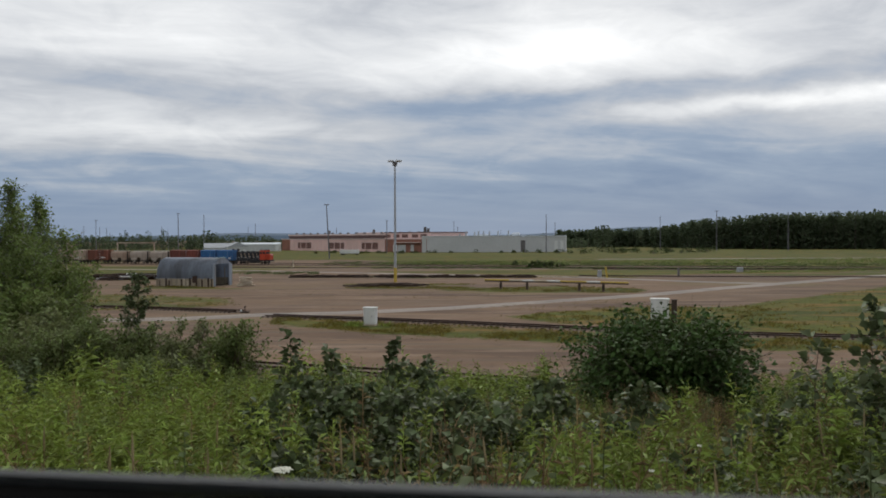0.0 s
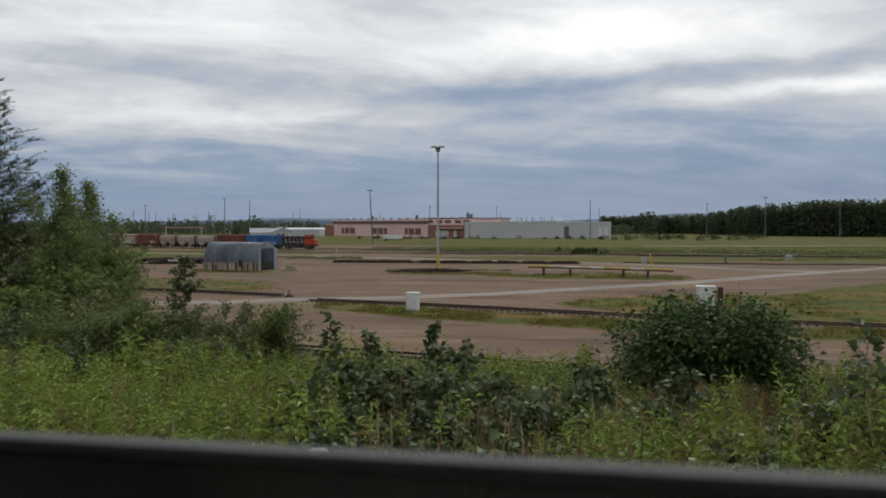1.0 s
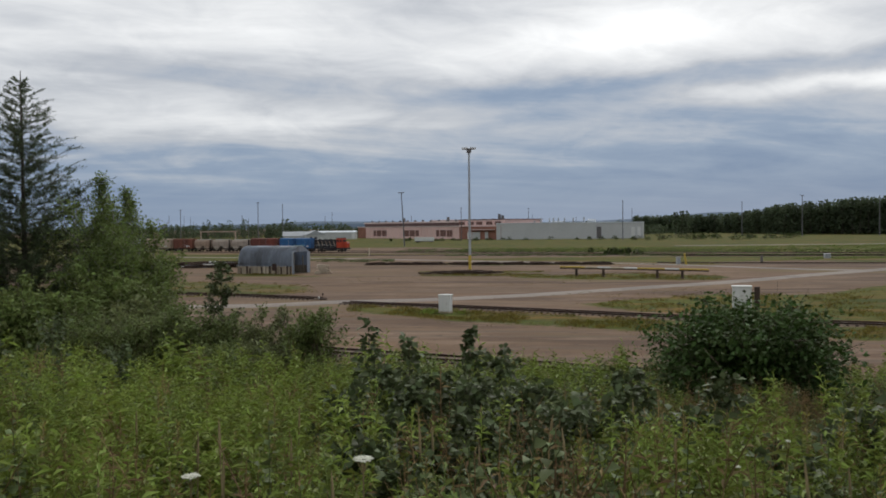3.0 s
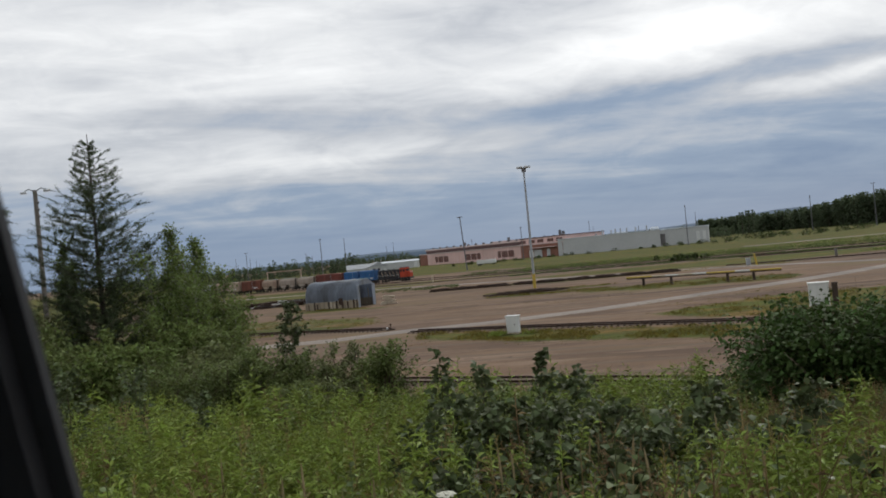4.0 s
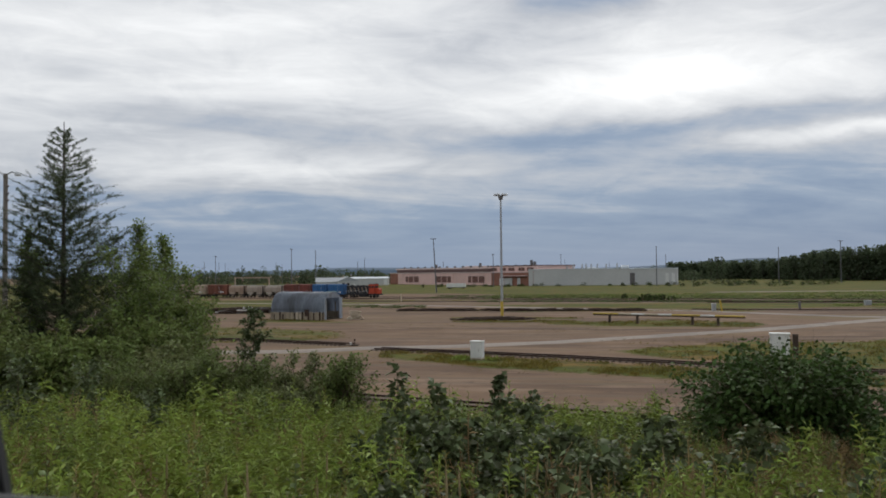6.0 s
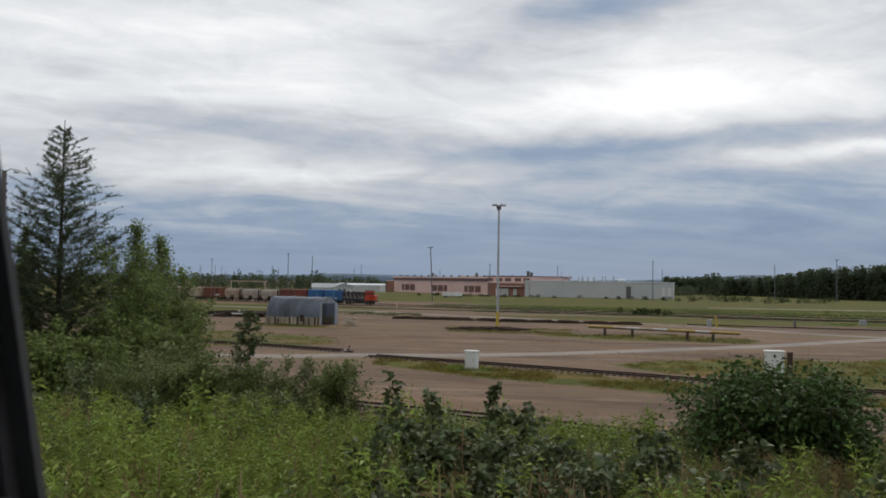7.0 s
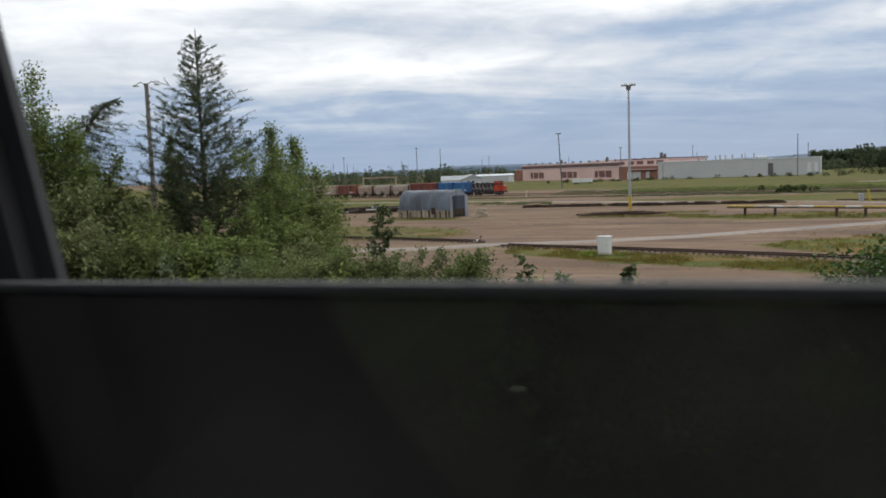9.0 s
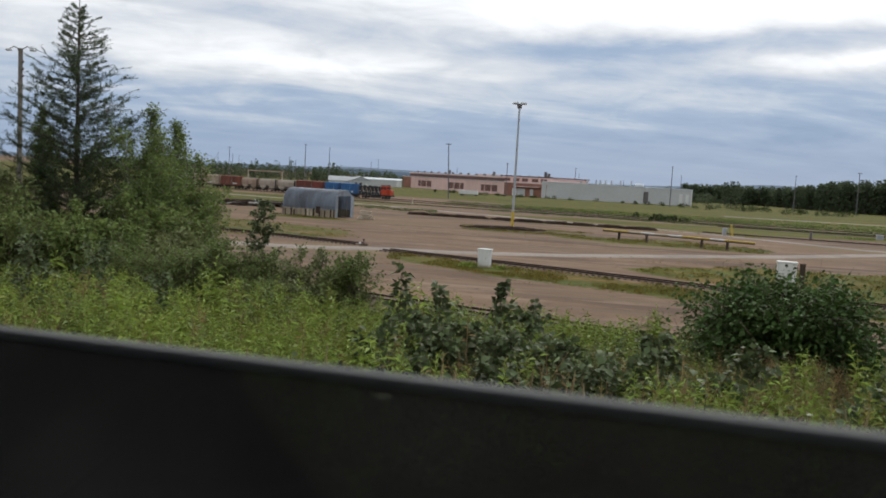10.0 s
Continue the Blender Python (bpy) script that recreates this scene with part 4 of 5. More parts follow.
post(pose(23.2, 81.5, 0), "timber_post", 2.2, 0.22, "tie", "thick dark timber post beside the cabinet", "post")
post(pose(34.6, 171, 0, 0, -9, 0), "yellow_post", 2.3, 0.16, "yellow", "leaning yellow marker post", "post")
cabinet(pose(33.2, 172, 0), 0.8, 0.7, 1.6, "small grey signal box beside a yellow post", "steel_grey")
post(pose(52.5, 181, 0), "relay_post", 1.5, 0.22, "vent", "short dark trackside post with pale cap", "post")
cabinet(pose(71.6, 196, 0), 1.3, 1.1, 1.2, "low pale grey trackside box in the grass", "steel_grey")


def switch_stand(m):
    t = thing("switch_stand", m, "small dark railway switch stand with a round target", "switch stand")
    part("base", boxm((0, 0, 0.1), (1.2, 0.5, 0.2), 0.03), "tie", t)
    part("shaft", tube((0, 0, 0.1), (0, 0, 1.0), 0.06, 0.05, 8), "rail", t)
    part("target", tube((0, -0.05, 0.95), (0, 0.05, 0.95), 0.15, 0.15, 14), "rail", t)
    part("lever", tube((0.1, 0, 0.4), (0.75, 0, 0.25), 0.04, 0.03, 6), "rail", t)
    part("weight", boxm((-0.55, 0, 0.35), (0.3, 0.25, 0.3), 0.05), "white_paint", t, "pale counterweight")
    return t


switch_stand(pose(-22.8, 94, 0.0, 0, 0, 10) @ Matrix.Diagonal((0.8, 0.8, 0.72, 1)))
post(pose(-43.2, 236, 0), "marker_post", 2.2, 0.13, "pale_block", "pale marker post by the siding", "post")
post(pose(-79, 250, 0), "marker_post", 2.2, 0.13, "pale_block", "pale marker post by the siding", "post")

# ---- tracks ----
track("track_near", ((-40, 64.8), (-11.8, 54.0), (-0.7, 49.9), (6.3, 46.9), (32, 36.5), (60, 26)), "rusty railway track at the foot of the bank")
track("track_middle", ((-19, 89.3), (-15.3, 87.7), (-6.6, 84.4), (3.4, 80.0), (13.4, 75.2), (24.6, 70.8), (34.7, 67.9), (60, 62)), "rusty railway siding across the dirt yard")
track("track_left", ((-60, 108), (-34, 99), (-23.5, 94.5)), "rusty railway siding beside a grass strip")
track("track_far", ((30, 179), (60, 173), (110, 165), (180, 154)), "far rusty siding beside the gravel road", False)
track("track_field", ((40, 216), (120, 205), (220, 196)), "far rusty siding in the grass", False)
track("track_train", ((120, 203), (-35.8, 256.5), (-128.6, 288.5), (-220, 320)), "far railway track under the freight cars", False, 3.0)
track("track_bunch", ((-62, 240), (0, 229), (60, 219), (160, 204)), "far rusty sidings in dark ballast", False, 6.0)
track("track_back", ((140, 215), (-10, 258), (-90, 297), (-200, 340)), "far railway track behind the freight cars", False, 3.0)

# ---- the train ----


def bogie(parent, x):
    b = part("bogie", boxm((x, 0, 0.55), (2.3, 1.9, 0.35), 0.08), "underframe", parent)
    for dx in (-0.85, 0.85):
        for y in (-0.8, 0.8):
            part("wheel", tube((x + dx, y - 0.07, 0.46), (x + dx, y + 0.07, 0.46), 0.46, 0.46, 14), "underframe", b)


def freight_car(m, L, kind, mat, label):
    t = thing("freight_car", m, label, "freight car", "freight train")
    part("underframe", boxm((L / 2, 0, 1.0), (L - 0.3, 2.5, 0.3)), "underframe", t)
    for x in (L * 0.17, L * 0.83):
        bogie(t, x)
    part("coupler", tube((L - 0.3, 0, 0.95), (L + 0.45, 0, 0.95), 0.12, 0.12, 6), "underframe", t)
    if kind == "box":
        part("body", boxm((L / 2, 0, 2.75), (L - 0.5, 2.9, 3.3), 0.06), mat, t)
        part("roof", prism([(-1.52, 4.38), (1.52, 4.38), (0.9, 4.58), (-0.9, 4.58)], "x", L - 0.5), mat, t).location = (0.25, 0, 0)
        n = int(L / 0.9)
        for i in range(n + 1):
            part("rib", boxm((0.3 + i * (L - 0.6) / n, -1.47, 2.75), (0.09, 0.10, 3.2)), mat, t)
        dr = part("door", boxm((L / 2, -1.53, 2.7), (2.6, 0.08, 2.95), 0.02), mat, t)
        part("door_track", boxm((L / 2 + 0.9, -1.56, 1.15), (4.6, 0.1, 0.12)), "underframe", t)
        part("door_bar", tube((L / 2 + 0.9, -1.6, 1.3), (L / 2 + 0.9, -1.6, 4.1), 0.035, 0.035, 6), "steel_grey", dr)
        for k in range(3):
            part("marking", boxm((L * (0.68 + 0.07 * k), -1.535, 1.9), (0.45, 0.02, 0.55 - 0.1 * k)), "white_paint", t, "faded pale lettering bars")
    elif kind == "hopper":
        part("body", prism([(-1.4, 1.9), (-1.5, 2.3), (-1.5, 3.5), (-1.1, 4.15), (1.1, 4.15), (1.5, 3.5), (1.5, 2.3), (1.4, 1.9)], "x", L - 0.9), mat, t).location = (0.45, 0, 0)
        k = max(2, int(L / 4))
        for i in range(k):
            c = (i + 0.5) * L / k
            part("hopper_chute", prism([(c - L / k * 0.42, 1.95), (c + L / k * 0.42, 1.95), (c + 0.35, 0.6), (c - 0.35, 0.6)], "y", 2.5), mat, t).location = (0, -1.25, 0)
        n = int(L / 1.2)
        for i in range(n + 1):
            part("rib", boxm((0.5 + i * (L - 1.0) / n, -1.52, 2.85), (0.10, 0.10, 1.7)), mat, t)
        part("roof_walk", boxm((L / 2, 0, 4.24), (L - 1.2, 0.7, 0.10)), "steel_grey", t)
        for i in range(k):
            part("hatch", tube(((i + 0.5) * L / k, 0.6, 4.15), ((i + 0.5) * L / k, 0.6, 4.3), 0.4, 0.4, 10), "steel_grey", t)
        for x in (0.35, L - 0.35):
            part("end_ladder", boxm((x, -1.2, 2.6), (0.12, 0.4, 2.9)), "underframe", t)
    return t


def locomotive(m):
    t = thing("locomotive", m, "black locomotive with pale slanted stripes and orange cab", "locomotive")
    L = 15.2
    part("frame", boxm((L / 2, 0, 1.15), (L, 2.9, 0.45), 0.05), "loco_black", t)
    for x in (L * 0.2, L * 0.8):
        bogie(t, x)
    part("fuel_tank", boxm((L / 2, 0, 0.68), (3.4, 2.5, 0.7), 0.2), "loco_black", t)
    hood = part("long_hood", boxm((5.6, 0, 2.7), (10.6, 1.9, 2.7), 0.10), "loco_black", t)
    for k in range(5):
        s = prism([(1.9 + k * 1.75, 3.6), (2.16 + k * 1.75, 3.6), (2.9 + k * 1.75, 1.9), (2.64 + k * 1.75, 1.9)], "y", 0.03)
        part("stripe", s, "car_tan", hood, "pale slanted stripe").location = (0, -0.985, 0)
    for k in range(3):
        part("exhaust_stack", boxm((2.4 + k * 2.4, 0, 4.15), (0.9, 0.8, 0.3), 0.06), "loco_black", hood)
    cab = part("cab", boxm((12.0, 0, 2.95), (2.6, 2.85, 3.2), 0.14), "loco_orange", t, "orange cab")
    for dx in (-0.6, 0.6):
        part("cab_window", boxm((12.0 + dx, -1.43, 3.6), (0.85, 0.06, 0.75), 0.04), "dark_inside", cab, "dark cab window")
    part("windscreen", boxm((13.32, 0, 3.65), (0.06, 2.2, 0.65), 0.03), "dark_inside", cab)
    part("nose", boxm((14.1, 0, 2.3), (1.8, 2.1, 1.9), 0.16), "loco_orange", t, "orange short nose")
    part("cab_roof", prism([(-1.45, 4.5), (1.45, 4.5), (0.8, 4.72), (-0.8, 4.72)], "x", 2.8), "loco_black", t).location = (10.6, 0, 0)
    for x in (0.3, L - 0.2):
        part("step", boxm((x, -1.35, 0.75), (0.5, 0.3, 0.9)), "loco_black", t)
    for k in range(9):
        part("handrail_post", tube((0.6 + k * 1.2, -1.38, 1.35), (0.6 + k * 1.2, -1.38, 2.35), 0.03, 0.03, 5), "steel_grey", t)
    part("handrail", tube((0.6, -1.38, 2.35), (10.4, -1.38, 2.35), 0.03, 0.03, 5), "white_paint", t)
    for y in (-0.45, 0.45):
        part("headlight", tube((15.0, y, 2.9), (15.08, y, 2.9), 0.16, 0.16, 10), "lamp", t)
    return t


TRAIN_A = math.degrees(math.atan2(256.5 - 288.5, -35.8 + 128.6))
ux, uy = math.cos(radians(TRAIN_A)), math.sin(radians(TRAIN_A))


def on_track(s):
    """The pose s metres behind the front of the train."""
    return pose(-54.9 - ux * s, 263.1 - uy * s, 0.37, 0, 0, TRAIN_A)


locomotive(on_track(13.0) @ Matrix.Diagonal((0.855, 1, 1, 1)))
s_at = 13.6
for L, kd, mt, lb in (
    (6.3, "box", "car_blue", "short bright blue boxcar with faded markings"), (6.1, "box", "car_blue", "short bright blue boxcar with faded markings"), (11.6, "box", "car_red", "dark red boxcar with pale markings"),
    (7.9, "hopper", "car_beige", "weathered beige covered hopper car"), (7.9, "hopper", "car_beige", "weathered beige covered hopper car"), (7.6, "hopper", "car_tan", "weathered tan covered hopper car"),
    (9.2, "box", "car_rust", "rusty brown boxcar with worn paint"), (13.6, "box", "car_tan", "long weathered tan boxcar with rust stains"), (9.6, "hopper", "car_grey", "pale grey covered hopper car"), (12, "box", "car_rust", "rusty brown boxcar with worn paint"),
):
    freight_car(on_track(s_at + L), L, kd, mt, lb)
    s_at += L + 0.45


def gantry(m):
    t = thing("loading_gantry", m, "pale metal portal frame standing behind the freight cars", "gantry")
    for x in (0, 15.5):
        part("leg", boxm((x, 0, 3.6), (0.35, 0.35, 7.2)), "car_tan", t)
    part("beam", boxm((7.75, 0, 7.3), (16, 0.4, 0.4)), "car_tan", t)
    return t


gantry(pose(-119.5, 300, 0, 0, 0, -15))


def trailer(m):
    t = thing("trailer", m, "white box trailer parked before the workshop", "trailer")
    part("body", boxm((6, 0, 2.2), (12.5, 2.5, 2.5), 0.08), "white_paint", t)
    part("chassis", boxm((6, 0, 0.85), (12, 1.4, 0.25)), "underframe", t)
    for x in (1.2, 2.4, 10.8):
        for y in (-1.0, 1.0):
            part("wheel", tube((x, y - 0.13, 0.5), (x, y + 0.13, 0.5), 0.5, 0.5, 12), "underframe", t)
    part("rear_door", boxm((-0.28, 0, 2.2), (0.06, 2.2, 2.2)), "white_paint", t)
    return t


trailer(pose(-53.0, 424, 0, 0, 0, -3) @ Matrix.Diagonal((0.8, 0.9, 0.8, 1)))

# ---- distance: hills and woods ----


def hills():
    bm = bmesh.new()
    prev = None
    for i in range(121):
        a = radians(-62 + i * 1.0)
        R = 3900
        h = 8 + 34 * max(0.0, noise.noise((i * 0.055, 1.3, 0.0)) + 0.35) + 12 * noise.noise((i * 0.21, 4.0, 0.0))
        h += 40 * math.exp(-((math.degrees(a) - 15) / 5) ** 2) + 14 * math.exp(-((math.degrees(a) + 12) / 6) ** 2)
        row = [bm.verts.new((R * k * math.sin(a), R * k * math.cos(a), z)) for k, z in ((1.0, -1.0), (1.01, max(4, h) * 0.7), (1.03, max(6, h)), (1.07, 0.0))]
        if prev:
            for j in range(3):
                bm.faces.new((prev[j], row[j], row[j + 1], prev[j + 1]))
        prev = row
    bmesh.ops.recalc_face_normals(bm, faces=bm.faces)
    # The ridge carries its distance haze as a flat blue colour.
    tagged(part("backdrop_hills", bm, "hill_hazed"), "far wooded hills on the horizon, coloured blue for haze", "hills", kind="structure")


hills()


def woods(name, spots, label, clump=1.0, per=70, mat="far_leaf_hazed"):
    """Far woodland: trunks and ragged crowns of many small clumps."""
    cr, tk = Soup(), Soup()
    for x, y, h, w in spots:
        z0 = 0.0
        v, t = stick((x, y, z0), (x + rng.normal(0, 0.3), y, z0 + h * 0.9), 0.22, 0.05, 4)
        tk.add(v, t)
        u = rng.random(per)
        zz = z0 + h * (0.02 + 0.98 * u)
        conic = rng.random() < 0.35
        rad = w * ((1 - u) ** 0.8 * 0.75 + 0.03 if conic else np.sqrt(np.maximum(0.02, 1 - ((u - 0.36) / 0.66) ** 2)) * 1.0)
        an = rng.random(per) * 2 * np.pi
        rr = rad * np.sqrt(rng.random(per))
        pos = np.stack([x + rr * np.cos(an), y + rr * np.sin(an), zz], 1)
        out = np.stack([np.cos(an), np.sin(an), rng.normal(0.3, 0.6, per)], 1)
        v, t = leaves(pos, out, clump * rng.uniform(0.7, 1.5, per), 0.8, 0.3, True)
        cr.add(v, t)
    e = thing(name, Matrix(), label, "woods", kind="stuff")
    cr.build("foliage", mat, e)
    tk.build("trunks", "bark", e)
    return e


spots = []
# edge of the wood that closes the field, nearer and taller to the east
for i in range(1150):
    b = 0.14 + 0.62 * rng.random() ** 0.95
    d = float(np.interp(b, (0.14, 0.24, 0.32, 0.42, 0.76), (760, 720, 600, 560, 520))) + rng.random() ** 2 * 70
    H = float(np.interp(b, (0.14, 0.20, 0.26, 0.32, 0.40, 0.76), (15, 15.5, 16.5, 21.5, 24, 26.5)))
    spots.append((b * d, d, H * rng.uniform(0.78, 1.06), rng.uniform(2.0, 3.6)))
for bx, hh in ((0.197, 17.5), (0.203, 17.2), (0.19, 16.6)):
    spots.append((bx * 600, 600, hh, 3.6))
woods("wood_east", spots, "dense dark green mixed wood behind the field", 1.7, 100)
spots = []
for i in range(520):
    b = -0.62 + 0.80 * rng.random()
    d = 640 + rng.random() * 160
    spots.append((b * d, d, (rng.uniform(8, 12.5) + (4.5 if rng.random() < 0.05 else 0)) * (1.0 if b < -0.21 else 0.72), rng.uniform(2.4, 3.8)))
for b in (-0.286, -0.29, -0.281, -0.277):
    spots.append((b * 620, 620, rng.uniform(13, 16), 3.2))
woods("wood_west", spots, "low dark green wood behind the rail yard", 1.5, 60)
spots = []
for i in range(60):
    b = 0.14 + 0.2 * rng.random()
    d = rng.uniform(400, 560)
    spots.append((b * d, d, rng.uniform(1.0, 2.4), rng.uniform(1.5, 3.5)))
for i in range(12):
    b = rng.choice((0.09, 0.115, 0.12, 0.135))
    d = rng.uniform(225, 250)
    spots.append(((b + rng.normal(0, 0.006)) * d, d, rng.uniform(0.7, 1.7), rng.uniform(0.5, 1.1)))
for i in range(26):
    b, d = rng.uniform(-0.16, 0.15), rng.uniform(455, 480)
    spots.append((b * d, d, rng.uniform(0.8, 2.0), rng.uniform(0.8, 2.0)))
woods("field_bushes", spots, "scattered low green bushes in the field", 0.6, 60, "field_bush")

# ---- grass in the yard ----


def tufts(name, regions, label, mat, hgt, count):
    sp = Soup()
    for poly, n in zip(regions, count):
        xs, ys = [p[0] for p in poly], [p[1] for p in poly]
        k = 0
        while k < n:
            x, y = rng.uniform(min(xs), max(xs)), rng.uniform(min(ys), max(ys))
            if inside(np.array([x]), np.array([y]), poly)[0] < 0.5:
                continue
            if noise.noise((x * 0.25, y * 0.25, 9.0)) < -0.12:
                k += 0.2
                continue
            m = 9
            pos = np.stack([x + rng.normal(0, 0.22, m), y + rng.normal(0, 0.22, m), np.full(m, ground_z(x, y))], 1)
            out = np.stack([rng.normal(0, 0.5, m), rng.normal(0, 0.5, m), np.full(m, 1.0)], 1)
            v, t = leaves(pos, out, hgt * rng.uniform(0.6, 1.5, m), 0.13, 0.15, True)
            sp.add(v, t)
            k += 1
    tagged(sp.build(name, mat), label, "grass", kind="stuff")


tufts("yard_grass", GRASS[:5] + (GRASS[6], GRASS[7], GRASS[9], GRASS[10]), "worn yellow-green grass tufts in the yard", "grass_blade", 0.30, (1700, 2600, 900, 600, 500, 300, 120, 260, 160))
tufts("track_weeds", (((-20, 228), (100, 208), (160, 200), (160, 206), (100, 216), (-20, 238)), ((-60, 196), (-30, 190), (-30, 205), (-60, 212)), ((-40, 262), (60, 236), (140, 222), (140, 250), (60, 270), (-40, 300))), "rough green weeds along the far sidings", "weed_dark", 0.5, (2400, 400, 2600))
tufts("field_grass", (((-20, 262), (60, 250), (150, 236), (260, 240), (260, 330), (60, 300), (-20, 300)), ((60, 186), (150, 214), (150, 222), (60, 196))), "rough green grass over the field past the sidings", "weed_mid", 0.5, (5200, 500))
tufts("dirt_grass", (((-34, 126), (0, 112), (14, 124), (10, 134), (-24, 138)), ((-20, 76), (10, 62), (24, 60), (10, 70), (-16, 84)), ((0, 100), (24, 112), (30, 108), (10, 94))), "sparse dry grass tufts on the dirt", "grass_blade", 0.18, (90, 110, 80))
tufts("cabinet_grass", (((-9.0, 77.6), (-5.2, 76.9), (-5.0, 78.2), (-8.8, 79.2)),), "taller green grass round the cabinet", "weed", 0.55, (60,))

# ---- bank vegetation ----


def weed_plant(h, nleaf, size, width, spread, shoots=0, fine=True):
    """One stem with leaves crowded along it and leafy side shoots towards the top, as arrays."""
    sp = Soup()
    bend = rng.normal(0, 0.11, 2)
    top = np.array([bend[0] * h, bend[1] * h, h])
    sp.add(*stick((0, 0, 0), top, 0.005, 0.002, 3))

    def clothe(p0, p1, m, ln, low):
        u = low + (1 - low) * np.linspace(0.0, 1.0, m)
        an = np.arange(m) * 2.4 + rng.random() * 6.28 + rng.normal(0, 0.25, m)
        out = np.stack([np.cos(an), np.sin(an), spread + 1.5 * u ** 4 + rng.normal(0, 0.25, m)], 1)
        taper = np.interp(u, (0, 0.35, 0.75, 1.0), (0.8, 1.1, 0.9, 0.42))
        sp.add(*leaves(p0 + (p1 - p0) * u[:, None], out, ln * taper * rng.uniform(0.75, 1.25, m), width, 0.4, fine))

    clothe(np.zeros(3), top, nleaf if not shoots else int(nleaf * 0.55), size, 0.22)
    for k in range(shoots):
        a = k * 2.4 + rng.random()
        g = rng.uniform(0.42, 0.86)
        p0 = top * g
        p1 = p0 + np.array((math.cos(a) * 0.11, math.sin(a) * 0.11, 0.20)) * rng.uniform(0.7, 1.2) * (1.3 - g * 0.5)
        sp.add(*stick(p0, p1, 0.003, 0.0015, 3))
        clothe(p0, p1, max(5, int(nleaf * 0.45 / shoots)), size * 0.72, 0.15)
    return np.concatenate(sp.v), np.concatenate(sp.t)


def place_plants(name, kinds, far_kinds, spots, mat, label, category="weeds"):
    sp = Soup()
    for x, y, s in spots:
        pick = kinds if y < 9.5 else far_kinds
        v, t = pick[rng.integers(len(pick))]
        a = rng.random() * 2 * np.pi
        c, q = math.cos(a) * s, math.sin(a) * s
        r = np.array(((c, -q, 0), (q, c, 0), (0, 0, s)))
        sp.add(v @ r.T + np.array((x, y, ground_z(x, y) - 0.03)), t)
    return tagged(sp.build(name, mat), label, category, kind="stuff")


YARROW = ((-0.70, 3.53), (-1.58, 3.75))  # open spots where yarrow stands above the weeds


def bank_spots(n, y0, y1, side=(-1.05, 0.72), keep=lambda x, y: True, power=1.4, s=(0.75, 1.2)):
    out = []
    while len(out) < n:
        y = y0 + (y1 - y0) * rng.random() ** power
        x = y * rng.uniform(*side) + rng.normal(0, 0.2)
        if keep(x, y):
            tuft = noise.noise((x * 0.8, y * 0.8, 6.0)) + 0.5 * noise.noise((x * 2.1, y * 2.1, 8.0))
            if tuft < -0.42 and y < 12:
                continue
            size = rng.uniform(*s) * (0.92 + 0.46 * tuft)
            if 6.5 < y < 13 and 0.12 * y < x < 0.46 * y:
                size *= 0.70
            for fx, fy in YARROW:
                if y < fy + 0.15 and abs(x - fx * y / fy) < 0.19:
                    size *= 0.62
            out.append((x, y, size))
    return out


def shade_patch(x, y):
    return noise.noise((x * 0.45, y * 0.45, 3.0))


golden = [weed_plant(rng.uniform(0.72, 1.08), 82, 0.112, 0.25, 0.15, 5) for _ in range(16)]
mid_weed = [weed_plant(rng.uniform(0.65, 1.05), 76, 0.090, 0.34, 0.0, 6) for _ in range(12)]
broad = [weed_plant(rng.uniform(0.55, 0.95), 40, 0.086, 0.75, 0.10, 4, False) for _ in range(10)]
dry = [weed_plant(rng.uniform(0.7, 1.05), 34, 0.078, 0.18, 0.5, 4) for _ in range(8)]
# farther down the bank the same kinds with fewer, larger leaves
golden_far = [weed_plant(rng.uniform(0.72, 1.08), 44, 0.150, 0.27, 0.2, 4) for _ in range(10)]
mid_far = [weed_plant(rng.uniform(0.65, 1.05), 40, 0.120, 0.36, 0.05, 4) for _ in range(10)]
broad_far = [weed_plant(rng.uniform(0.55, 0.95), 26, 0.110, 0.75, 0.15, 3) for _ in range(8)]


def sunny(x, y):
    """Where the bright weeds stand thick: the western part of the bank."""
    # The lower near value swaps in dark leaves for the shade beside the car.
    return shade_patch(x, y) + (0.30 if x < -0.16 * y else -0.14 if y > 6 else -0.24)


place_plants("weeds_green", golden, golden_far, bank_spots(3500, 2.9, 23, keep=lambda x, y: sunny(x, y) > -0.05 or rng.random() < (0.3 if x < -0.16 * y else 0.18 if y > 6 else 0.14)), "weed", "tall bright green leafy weeds on the bank")
place_plants("weeds_mixed", mid_weed, mid_far, bank_spots(1800, 2.9, 21, keep=lambda x, y: noise.noise((x * 0.7, y * 0.7, 14.0)) > -0.05 and (x < -0.16 * y or y > 6.5 or rng.random() < 0.3)), "weed_mid", "mid-green bushy weeds mixed into the bank growth")
# Besides being broad-leaved, these dark leaves stand in for shade near the car.
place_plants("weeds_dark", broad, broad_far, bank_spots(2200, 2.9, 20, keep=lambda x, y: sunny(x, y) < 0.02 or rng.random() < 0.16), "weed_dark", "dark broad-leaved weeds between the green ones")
place_plants("weeds_dry", dry, dry, bank_spots(1300, 2.9, 18, keep=lambda x, y: (0.13 * y < x < 0.36 * y and 6.0 < y < 12) or (y < 5.5 and rng.random() < 0.13) or rng.random() < 0.09), "weed_dry", "dry straw-coloured stalks among the weeds")


